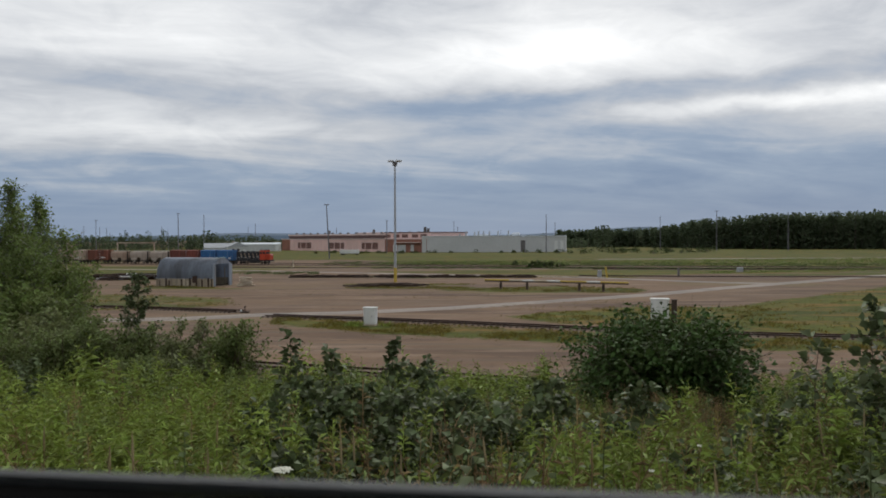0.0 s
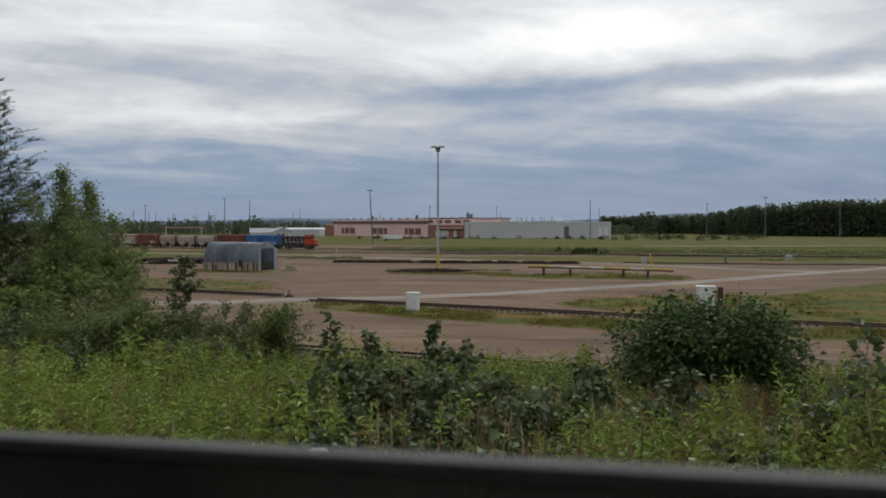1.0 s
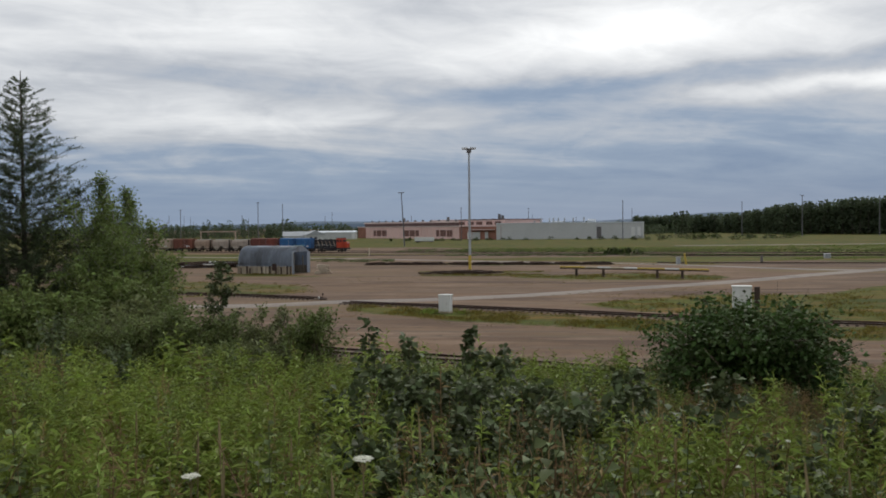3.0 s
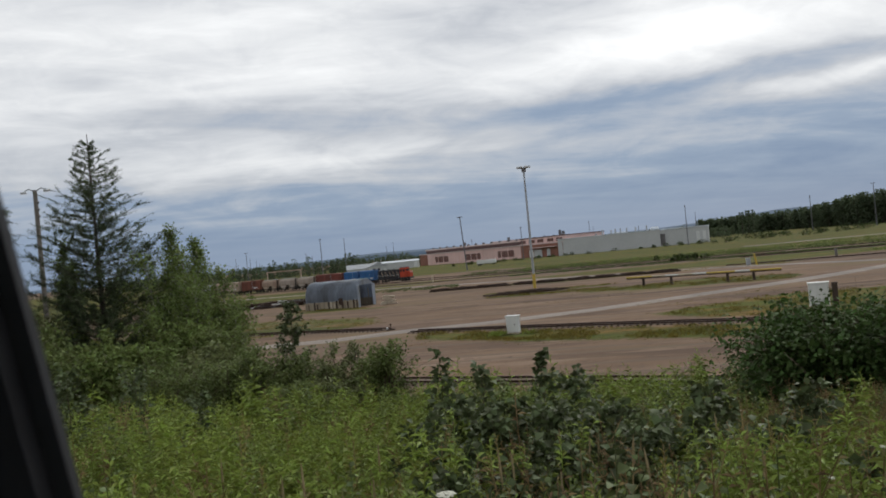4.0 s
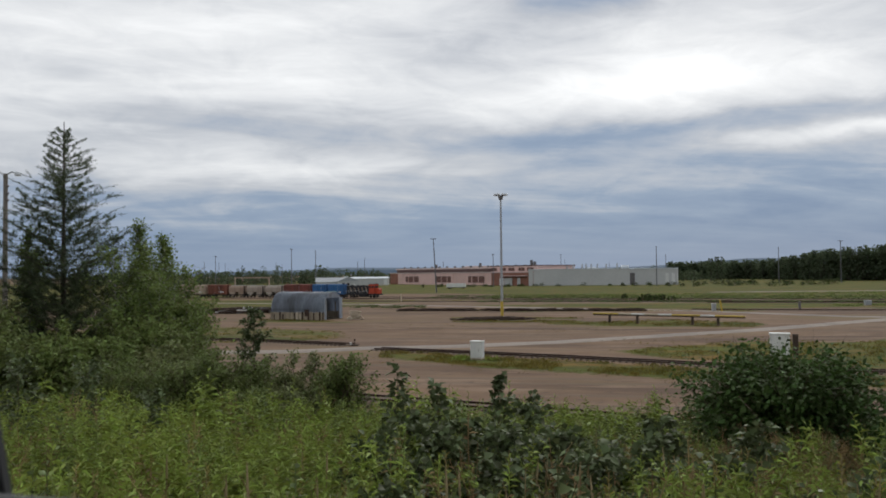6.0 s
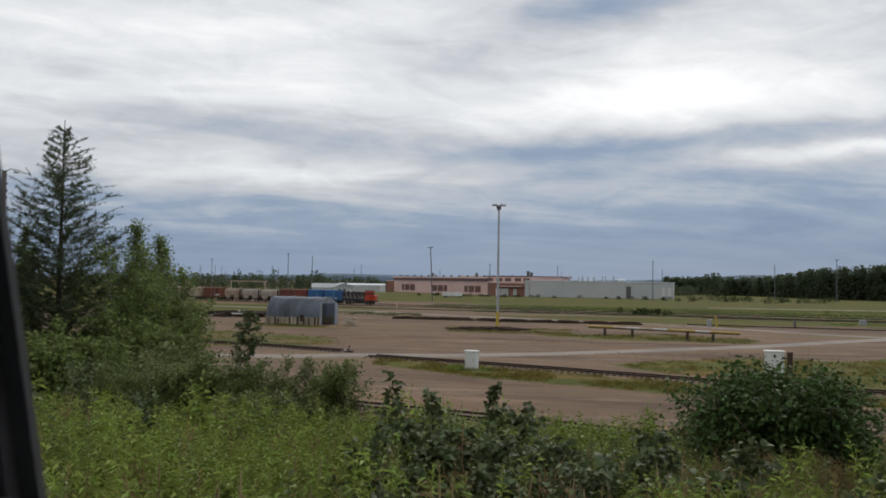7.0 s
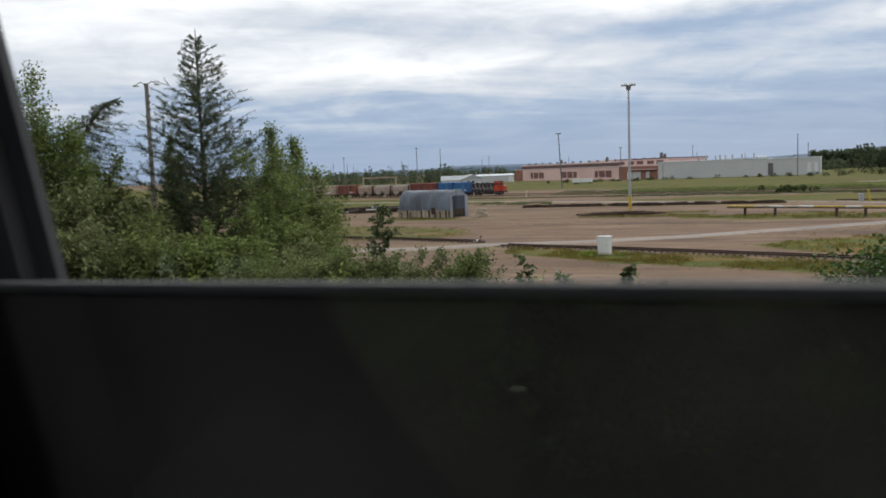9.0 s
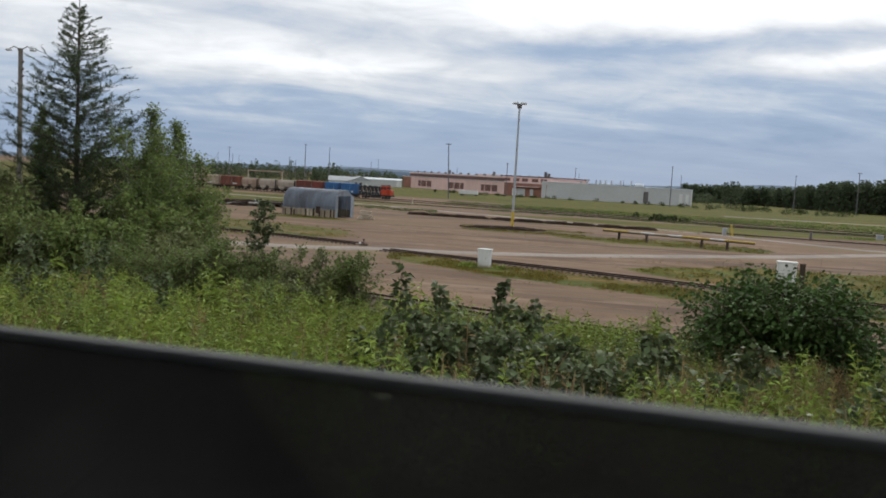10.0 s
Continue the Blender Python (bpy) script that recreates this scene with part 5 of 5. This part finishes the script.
def branchy(name, m, h, crown, n_limb, leaf, width, n_leaf, mat, bark, label, category, trunk_r=0.05, lean=(0, 0), low=0.15, group="", shape="round", stems=1, up=0.5, far=False):
    """A woody plant: tapered trunk or several stems, limbs, and a ragged crown of many leaves."""
    t = thing(name, m, label, category, group)
    wood, lf = Soup(), Soup()
    tops = []
    for s in range(stems):
        a = rng.random() * 2 * np.pi
        far_out = rng.uniform(0.4, 1.0)
        sp = crown * (0.55 if stems > 1 else 0.0) * far_out
        hs = h * (1.0 if s == 0 else 1.14 - 0.66 * far_out if category == "bush" else rng.uniform(0.68, 0.97))
        pts = [np.array((0.06 * s * math.cos(a), 0.06 * s * math.sin(a), -0.1))]
        k = 6
        for i in range(1, k + 1):
            u = i / k
            pts.append(np.array((lean[0] * u * u * h + sp * math.cos(a) * u ** 0.8 + rng.normal(0, 0.02) * h * 0.4, lean[1] * u * u * h + sp * math.sin(a) * u ** 0.8 + rng.normal(0, 0.02) * h * 0.4, hs * u)))
        for i in range(k):
            wood.add(*stick(pts[i], pts[i + 1], trunk_r * (1 - i / k * 0.85), trunk_r * (1 - (i + 1) / k * 0.85), 6))
        tops.append(pts)
    per = max(1, n_leaf // n_limb)
    for i in range(n_limb):
        pts = tops[i % stems]
        u = low + (1 - low) * ((i + rng.random()) / n_limb)
        f = u * (len(pts) - 1)
        j = min(int(f), len(pts) - 2)
        o = pts[j] + (pts[j + 1] - pts[j]) * (f - j)
        a = i * 2.4 + rng.normal(0, 0.4)
        if shape == "round":
            prof = math.sqrt(max(0.06, 1 - ((u - 0.5) / 0.56) ** 2))
        elif shape == "dome":
            prof = math.sqrt(max(0.05, 1 - (max(0, u - 0.25) / 0.80) ** 2))
        else:
            prof = (1.06 - u) ** 0.8
        ln = crown * prof * rng.uniform(0.55, 1.12) * (0.8 if stems > 1 else 1)
        d = np.array((math.cos(a), math.sin(a), up * rng.uniform(0.4, 1.4)))
        d /= np.linalg.norm(d)
        e = o + d * ln
        wood.add(*stick(o, e, trunk_r * 0.32 * (1.1 - u), trunk_r * 0.06, 4))
        q = 1.0 - 0.75 * rng.random(per) ** 1.5
        off = np.clip(rng.normal(0, 1.0, (per, 3)), -1.5, 1.5) * (0.07 * ln + (0.04 if category == "bush" else 0.085 if shape == "spire" else 0.06) * crown) * (0.4 + 0.6 * q[:, None])
        pos = o + (e - o) * q[:, None] + off
        out = d + rng.normal(0, 0.7, (per, 3))
        lf.add(*leaves(pos, out, leaf * rng.uniform(0.7, 1.3, per), width, 0.3, far))
        for w in range(3):
            g = rng.random()
            p0 = o + (e - o) * g
            wood.add(*stick(p0, p0 + (d + rng.normal(0, 0.6, 3)) * ln * 0.3, trunk_r * 0.12, trunk_r * 0.04, 3))
    wood.build("trunk", bark, t)
    lf.build("crown", mat, t)
    return t


def at(x, y, dz=0.0):
    return pose(x, y, ground_z(x, y) + dz - 0.05)


def conifer(m, h, r, label, droop=0.0, lean=(0.0, 0.0), n=95, dens=1.0, arch=0.0):
    """A larch: straight trunk, thin upswept branches, and tufts of short needles."""
    t = thing("larch_tree", m, label, "tree", "trees on the bank")
    wood, nd = Soup(), Soup()
    k = 12
    ax = [np.array((lean[0] * (i / k) ** 2 * h, lean[1] * (i / k) ** 2 * h, h * (i / k - arch * (i / k) ** 3))) for i in range(k + 1)]
    for i in range(k):
        wood.add(*stick(ax[i], ax[i + 1], 0.13 * (1 - i / k) + 0.012, 0.13 * (1 - (i + 1) / k) + 0.012, 7))
    for i in range(n):
        u = 0.08 + 0.89 * (i + rng.random()) / n
        f = u * k
        j = min(int(f), k - 1)
        o = ax[j] + (ax[j + 1] - ax[j]) * (f - j)
        a = i * 2.4 + rng.normal(0, 0.3)
        ln = r * ((1 - u) ** 0.82 + 0.03) * rng.uniform(0.55, 1.18)
        d0 = np.array((math.cos(a), math.sin(a), 0.12 - droop))
        d1 = np.array((math.cos(a), math.sin(a), 0.75 - droop * 2))
        p, prev, seg = o.copy(), o.copy(), 4
        pts = [o]
        for s in range(seg):
            w = s / (seg - 1)
            dd = d0 * (1 - w) + d1 * w
            p = p + dd / np.linalg.norm(dd) * ln / seg
            pts.append(p.copy())
            wood.add(*stick(pts[-2], pts[-1], 0.022 * (1 - s / seg) * (1.2 - u) + 0.004, 0.022 * (1 - (s + 1) / seg) * (1.2 - u) + 0.003, 3))
        arr = np.array(pts)
        twigs = max(4, int(ln * 10))
        for q in range(twigs):
            g = rng.uniform(0.15, 1.0) * seg
            jj = min(int(g), seg - 1)
            b = arr[jj] + (arr[jj + 1] - arr[jj]) * (g - jj)
            sd = np.array((math.cos(a + rng.choice((-1, 1)) * 0.9), math.sin(a + rng.choice((-1, 1)) * 0.9), rng.uniform(-0.1, 0.7) - droop))
            tl = ln * rng.uniform(0.10, 0.26) + 0.06
            e = b + sd * tl
            wood.add(*stick(b, e, 0.006, 0.003, 3))
            m_ = int(16 * dens)
            c = rng.random(m_)
            pos = b + (e - b) * c[:, None]
            nd.add(*leaves(pos, sd + rng.normal(0, 0.9, (m_, 3)), 0.092 * rng.uniform(0.7, 1.3, m_) * (1.5 - 0.8 * u), 0.13, 0.0, True))
        m_ = int(26 * dens)
        c = rng.random(m_) * seg
        jj = np.minimum(c.astype(int), seg - 1)
        pos = arr[jj] + (arr[jj + 1] - arr[jj]) * (c - jj)[:, None]
        nd.add(*leaves(pos, rng.normal(0, 1, (m_, 3)) + np.array((0, 0, 0.5)), 0.092 * rng.uniform(0.7, 1.3, m_) * (1.5 - 0.8 * u), 0.13, 0.0, True))
    wood.build("trunk", "bark", t)
    nd.build("needles", "larch_needle", t, "thin blue-green needle tufts")
    return t


# trees at the western end of the bank
LZ = ground_z(-15.85, 25.0)
conifer(pose(-15.85, 25.0, LZ - 0.1), 13.75 - LZ, 3.6, "slender dark larch tree with sparse upswept branches", n=230, dens=2.5)
for x, y, top, r, k, n in ((-14.1, 26.6, 10.3, 1.5, 1, 5000), (-13.1, 26.5, 9.8, 1.4, 1, 5000), (-12.6, 25.6, 9.1, 1.9, 3, 7000), (-11.9, 25.4, 8.6, 1.6, 3, 7000), (-13.6, 25.4, 9.2, 2.0, 3, 7000), (-12.9, 23.9, 8.3, 1.8, 3, 7000), (-12.0, 23.9, 8.0, 1.6, 3, 7000), (-11.3, 24.2, 7.4, 1.3, 3, 6000)):
    branchy("birch_tree", at(x, y), top - ground_z(x, y), r, 120, 0.105, 0.62, n, "birch_leaf", "bark_pale", "young birch with bright green leaves beside the larch", "tree", 0.06, group="trees on the bank", stems=k, low=0.08, up=1.5, far=True, shape="spire" if k == 1 else "dome")
for x, y, top, r in ((-18.6, 20.1, 11.9, 2.4), (-17.7, 20.2, 10.6, 2.2), (-19.5, 20.6, 11.4, 2.5), (-17.0, 25.2, 10.0, 1.2)):
    branchy("birch_tree", at(x, y), top - ground_z(x, y), r, 130, 0.11, 0.62, 9000, "birch_leaf", "bark_pale", "tall pale green birch at the end of the thicket", "tree", 0.07, group="trees on the bank", stems=3, low=0.10, up=1.4, far=True, shape="spire")
conifer(pose(-20.2, 22.8, ground_z(-20.2, 22.8) - 0.1), 10.2, 3.1, "dark drooping larch leaning behind the birches", 0.46, (0.28, 0.0), 210, 1.3, 0.30)
for x, y, top, r, mt in (
    (-18.9, 18.6, 8.7, 2.0, "willow_leaf"), (-17.8, 21.4, 9.2, 1.7, "shrub_leaf"), (-16.4, 22.2, 8.0, 1.3, "willow_leaf"), (-16.9, 19.8, 8.3, 1.9, "willow_leaf"), (-15.2, 20.6, 7.4, 1.6, "shrub_leaf"), (-13.4, 21.3, 7.0, 1.2, "birch_leaf"), (-11.8, 22.3, 7.4, 1.7, "birch_leaf"), (-10.4, 22.0, 7.0, 1.5, "shrub_leaf"),
    (-16.8, 16.4, 7.4, 1.6, "willow_leaf"), (-14.9, 17.4, 7.3, 1.6, "willow_leaf"), (-13.1, 18.2, 7.0, 1.5, "shrub_leaf"), (-11.4, 18.6, 6.9, 1.4, "birch_leaf"), (-9.8, 19.4, 6.6, 1.3, "willow_leaf"), (-8.8, 18.2, 6.2, 1.1, "willow_leaf"),
):
    g = ground_z(x, y)
    branchy("willow_shrub", at(x, y), top - g, r, 110, 0.155, 0.5, 6000, mt, "twig", {"willow_leaf": "dense grey-green willow shrub in the thicket", "shrub_leaf": "dense dark green alder shrub in the thicket", "birch_leaf": "dense bright green birch shrub in the thicket"}[mt], "shrub", 0.04, group="thicket shrubs", stems=6, low=0.05, shape="dome", up=0.7, far=True)
for x, y, top, r, mt in ((-4.30, 16.2, 6.98, 0.72, "shrub_leaf"), (-5.25, 16.6, 6.95, 0.66, "willow_leaf"), (-6.15, 16.8, 6.70, 0.75, "shrub_leaf"), (-7.0, 16.8, 6.85, 0.8, "shrub_leaf"), (-7.8, 16.6, 6.75, 0.8, "shrub_leaf"), (-5.7, 15.4, 6.35, 0.7, "shrub_leaf"), (-8.6, 15.6, 6.75, 0.9, "shrub_leaf"), (-4.9, 15.6, 6.3, 0.6, "willow_leaf")):
    branchy("low_shrub", at(x, y), top - 0.08 - ground_z(x, y), r * 1.3, 120, 0.088, 0.5, 6000, mt, "twig", "rounded grey-green shrub at the edge of the bank" if mt == "willow_leaf" else "rounded dark green shrub at the edge of the bank", "shrub", 0.03, group="bank shrubs", stems=8, low=0.05, shape="dome", up=0.8)
branchy("young_poplar", at(-7.45, 20.0), 7.6 - ground_z(-7.45, 20), 0.55, 40, 0.10, 0.6, 2400, "sapling", "twig", "slim dark young poplar at the edge of the thicket", "tree", 0.03, low=0.1, shape="dome", up=0.9)

# dark rounded bush on the bank
branchy("bush", at(3.42, 13.0), 7.12 - ground_z(3.42, 13.0), 1.85, 340, 0.10, 0.6, 23000, "shrub", "twig", "large dense dark green bush on the bank", "bush", 0.04, stems=9, low=0.06, shape="dome", up=0.6)

# alder and poplar saplings among the weeds
for x, y, top, r, k in (
    (-1.36, 7.23, 7.63, 0.32, 620), (-1.02, 7.4, 7.50, 0.30, 520), (-1.15, 6.6, 7.25, 0.42, 900), (-0.55, 9.0, 7.36, 0.32, 620), (-0.75, 6.8, 7.2, 0.40, 700), (0.05, 6.0, 7.25, 0.40, 700),
    (0.35, 5.6, 7.2, 0.42, 800), (2.75, 6.0, 7.70, 0.40, 520), (3.25, 6.1, 7.98, 0.5, 900), (3.0, 5.6, 7.5, 0.5, 950), (-0.2, 7.8, 7.2, 0.4, 700), (1.0, 7.5, 7.1, 0.4, 600), (2.4, 4.4, 7.2, 0.35, 420),
    (-0.95, 5.4, 7.15, 0.40, 800), (-0.55, 5.0, 7.05, 0.38, 700), (-0.62, 4.4, 7.1, 0.36, 620), (-0.15, 4.6, 7.0, 0.36, 620), (0.3, 4.3, 6.95, 0.34, 520), (1.6, 5.0, 7.05, 0.36, 520), (0.9, 4.2, 6.95, 0.36, 560), (1.3, 4.0, 6.95, 0.34, 520), (1.75, 4.1, 7.0, 0.36, 560), (0.6, 4.9, 7.05, 0.4, 700), (1.2, 5.8, 7.1, 0.4, 640), (2.2, 5.6, 7.2, 0.4, 600), (-6.6, 11.0, 7.2, 0.45, 560), (-7.4, 10.6, 7.3, 0.5, 600), (-4.9, 9.6, 7.0, 0.4, 420),
    (-0.85, 3.9, 6.95, 0.34, 640), (-0.42, 3.6, 6.9, 0.32, 600), (0.0, 3.7, 6.9, 0.32, 600), (0.42, 3.5, 6.92, 0.32, 600), (-0.95, 4.7, 7.15, 0.36, 700), (-0.3, 5.4, 7.15, 0.38, 700), (0.1, 5.2, 7.1, 0.36, 680), (0.7, 3.6, 6.88, 0.3, 520), (-1.25, 5.9, 7.25, 0.38, 760), (-0.85, 6.2, 7.22, 0.38, 760), (-0.4, 6.5, 7.2, 0.38, 700), (0.8, 6.4, 7.15, 0.36, 600), (1.6, 6.6, 7.2, 0.36, 600),
):
    g = ground_z(x, y)
    lone = top > 7.3 and y < 8.5  # tall ones: open leading shoots with few large leaves
    branchy("alder_sapling", at(x, y), top - g + 0.05, r, 26 if lone else 22, 0.090 if lone else 0.080, 0.74, int(k * 0.34) if lone else int(k * 0.8), "sapling", "twig", "dark-leaved alder sapling standing among weeds", "sapling", 0.012, group="saplings on the bank", low=0.2, shape="spire" if top > 7.3 else "dome", up=1.1)


def yarrow(m, h, w):
    t = thing("yarrow_flower", m, "white flat-topped yarrow flower on a thin stalk", "flower", "yarrow flowers")
    part("stalk", tube((0, 0, 0), (0, 0, h - 0.03), 0.006, 0.004, 5), "stem_dry", t)
    hd = bmesh.new()
    for i in range(46):
        a, r = i * 2.4, w * 0.5 * math.sqrt(i / 46)
        bmesh.ops.create_icosphere(hd, subdivisions=1, radius=w * 0.085, matrix=pose(r * math.cos(a), r * math.sin(a), h - 0.25 * r * r / w + random.uniform(-0.002, 0.003)) @ Matrix.Diagonal((1, 1, 0.55, 1)))
    part("flower_head", hd, "flower", t, "flat cluster of small white florets")
    for i in range(6):
        a = i * 1.05
        part("ray", tube((0, 0, h - 0.07), (w * 0.35 * math.cos(a), w * 0.35 * math.sin(a), h - 0.012), 0.002, 0.0015, 4), "stem_dry", t)
    return t


for x, y, z, w in ((-0.70, 3.53, 7.50, 0.088), (-1.58, 3.75, 7.34, 0.088), (1.0, 3.9, 7.38, 0.035), (1.45, 4.6, 7.32, 0.035), (0.98, 3.6, 7.22, 0.06), (0.55, 3.5, 7.1, 0.05)):
    g = ground_z(x, y)
    yarrow(pose(x, y, g), z - g, w)


def seed_stalk(m, h, tilt):
    t = thing("seed_stalk", m @ pose(0, 0, 0, tilt, tilt * 0.6, 0), "dry pale seed spike standing among weeds", "grass stalk", "seed spikes")
    part("stalk", tube((0, 0, 0), (0, 0, h), 0.005, 0.003, 5), "stem_dry", t)
    bm = bmesh.new()
    for a, c in zip(((0, 0.003), (0.03, 0.006), (0.10, 0.0075), (0.17, 0.005)), ((0.03, 0.006), (0.10, 0.0075), (0.17, 0.005), (0.21, 0.001))):
        add_tube(bm, (0, 0, h - 0.2 + a[0]), (0, 0, h - 0.2 + c[0]), a[1], c[1], 7, False)
    bmesh.ops.remove_doubles(bm, verts=bm.verts, dist=0.0005)
    part("seed_head", bm, "stem_dry", t)
    return t


for i in range(54):
    y = rng.uniform(3.2, 6.0)
    x = y * rng.uniform(-0.65, 0.55)
    seed_stalk(at(x, y), rng.uniform(0.8, 1.08), rng.uniform(-12, 12))


def spire_weed(m, h):
    """A single upright weed with narrow leaves, kept as a thing of its own."""
    t = thing("fireweed", m, "upright yellow-green fireweed with narrow leaves", "weed plant", "fireweed plants")
    part("stalk", tube((0, 0, 0), (0, 0, h), 0.006, 0.003, 5), "stem_dry", t)
    k = 70
    u = 0.25 + 0.75 * np.linspace(0, 1, k) ** 0.8
    a = np.arange(k) * 2.4
    v, tr = leaves(np.stack([0 * u, 0 * u, h * u], 1), np.stack([np.cos(a), np.sin(a), 0.35 + 1.3 * u ** 3], 1), 0.10 * (1.25 - 0.75 * u) * rng.uniform(0.8, 1.2, k), 0.18, 0.3)
    soup("foliage", v, tr, "spire", t)
    return t


for i in range(46):
    y = rng.uniform(3.2, 6.5)
    x = y * rng.uniform(-0.75, 0.5)
    spire_weed(at(x, y), rng.uniform(0.75, 1.08))

# ---- the car that the view is taken from ----


def car():
    t = thing("car", pose(0, 0, 8.5, 0, 0, -14.82), "dark car with its tinted side window half lowered", "car")

    def slab(outline, n0, n1, z0=-0.051):
        """A panel that leans with the window: outline in (along, up); n0, n1: its two faces."""
        bm = bmesh.new()
        a = [bm.verts.new((s, n0 - 0.167 * (z - z0), z)) for s, z in outline]
        b = [bm.verts.new((s, n1 - 0.167 * (z - z0), z)) for s, z in outline]
        k = len(outline)
        bm.faces.new(a)
        bm.faces.new(b[::-1])
        for i in range(k):
            bm.faces.new((a[i], b[i], b[(i + 1) % k], a[(i + 1) % k]))
        bmesh.ops.recalc_face_normals(bm, faces=bm.faces)
        return bm

    def top(s):
        return -0.0492 + 0.0390 * s

    def edge(z):
        return -0.229 - 0.042 * z

    door = part("door", slab([(-0.52, -0.42), (0.95, -0.42), (0.95, -1.18), (-0.52, -1.18)], 0.10, 0.24), "car_paint", t, "dark painted door")
    glass = part("window_glass", slab([(-0.31, top(-0.31) - 0.002), (0.82, top(0.82) - 0.002), (0.82, -0.44), (-0.31, -0.44)], 0.160, 0.1605), "tinted_glass", door, "dark tinted window pane, half lowered")
    glass.visible_shadow = False
    part("glass_edge", slab([(-0.31, top(-0.31)), (0.82, top(0.82)), (0.82, top(0.82) - 0.0022), (-0.31, top(-0.31) - 0.0022)], 0.158, 0.162), "glass_edge", door, "grey ground upper edge of the pane")
    for e0, e1, n0, n1, mt, nm, lb in ((0.0, -0.009, 0.1765, 0.1795, "trim", "frame_lip", "grey window channel lip"), (-0.008, -0.075, 0.170, 0.177, "rubber", "window_seal", "black rubber window channel"), (-0.050, -0.24, 0.105, 0.150, "rubber", "pillar_trim", "black pillar trim")):
        part(nm, slab([(edge(0.42) + e0, 0.42), (edge(-0.44) + e0, -0.44), (edge(-0.44) + e1, -0.44), (edge(0.42) + e1, 0.42)], n0, n1), mt, door, lb)
    part("pillar", slab([(-0.40, 0.42), (-0.37, -0.44), (-0.56, -0.44), (-0.54, 0.42)], 0.165, 0.23), "car_paint", t, "dark painted door pillar")
    part("rear_pillar", slab([(0.80, 0.42), (0.84, -0.44), (0.98, -0.44), (0.94, 0.42)], 0.10, 0.23), "car_paint", t)
    part("window_header", slab([(-0.50, 0.40), (0.96, 0.40), (0.96, 0.50), (-0.50, 0.50)], 0.10, 0.24), "car_paint", t)
    # Rest of the car, out of view: added so the pane mirrors a dark interior.
    part("roof", boxm((0.5, -0.68, 0.53), (2.6, 1.45, 0.06), 0.03), "car_paint", t)
    part("floor_pan", boxm((0.4, -0.68, -1.15), (4.3, 1.62, 0.10), 0.03), "fabric", t)
    part("far_side", boxm((0.4, -1.53, -0.78), (4.3, 0.10, 0.74), 0.03), "car_paint", t)
    part("far_window", boxm((0.5, -1.45, 0.05), (2.4, 0.008, 0.92)), "clear_glass", t, "clear far side window")
    part("front_end", boxm((-1.55, -0.66, -0.72), (1.9, 1.66, 0.72), 0.14), "car_paint", t)
    # Thick dark slab for a windscreen: blocks bright streaks in the pane's reflection.
    part("windscreen", slab([(-0.62, -0.40), (-0.52, -0.40), (-0.42, 0.54), (-0.52, 0.54)], -1.50, 0.16), "tinted_glass", t, "unseen windscreen, tinted dark to keep streaks off the side pane")
    part("rear_end", boxm((2.2, -0.66, -0.40), (0.9, 1.66, 1.35), 0.18), "car_paint", t)
    part("rear_side", slab([(0.98, -0.42), (1.9, -0.42), (1.9, -1.18), (0.98, -1.18)], 0.10, 0.24), "car_paint", t)
    part("rear_window", slab([(0.98, 0.46), (1.80, 0.46), (1.80, -0.42), (0.98, -0.42)], 0.14, 0.16), "tinted_glass", t)
    part("seat", boxm((0.75, -0.70, -0.62), (0.5, 1.3, 0.9), 0.12), "fabric", t, "dark fabric rear seat")
    gz = ground_z(0, 0) + 0.18 - 8.5
    for s in (-1.45, 1.85):
        for nn in (0.10, -1.45):
            w = part("wheel", tube((s, nn - 0.11, gz + 0.34), (s, nn + 0.11, gz + 0.34), 0.34, 0.34, 20), "rubber", t)
            part("rim", tube((s, nn - 0.115, gz + 0.34), (s, nn + 0.115, gz + 0.34), 0.2, 0.2, 14), "steel_grey", w)
    return t


car()
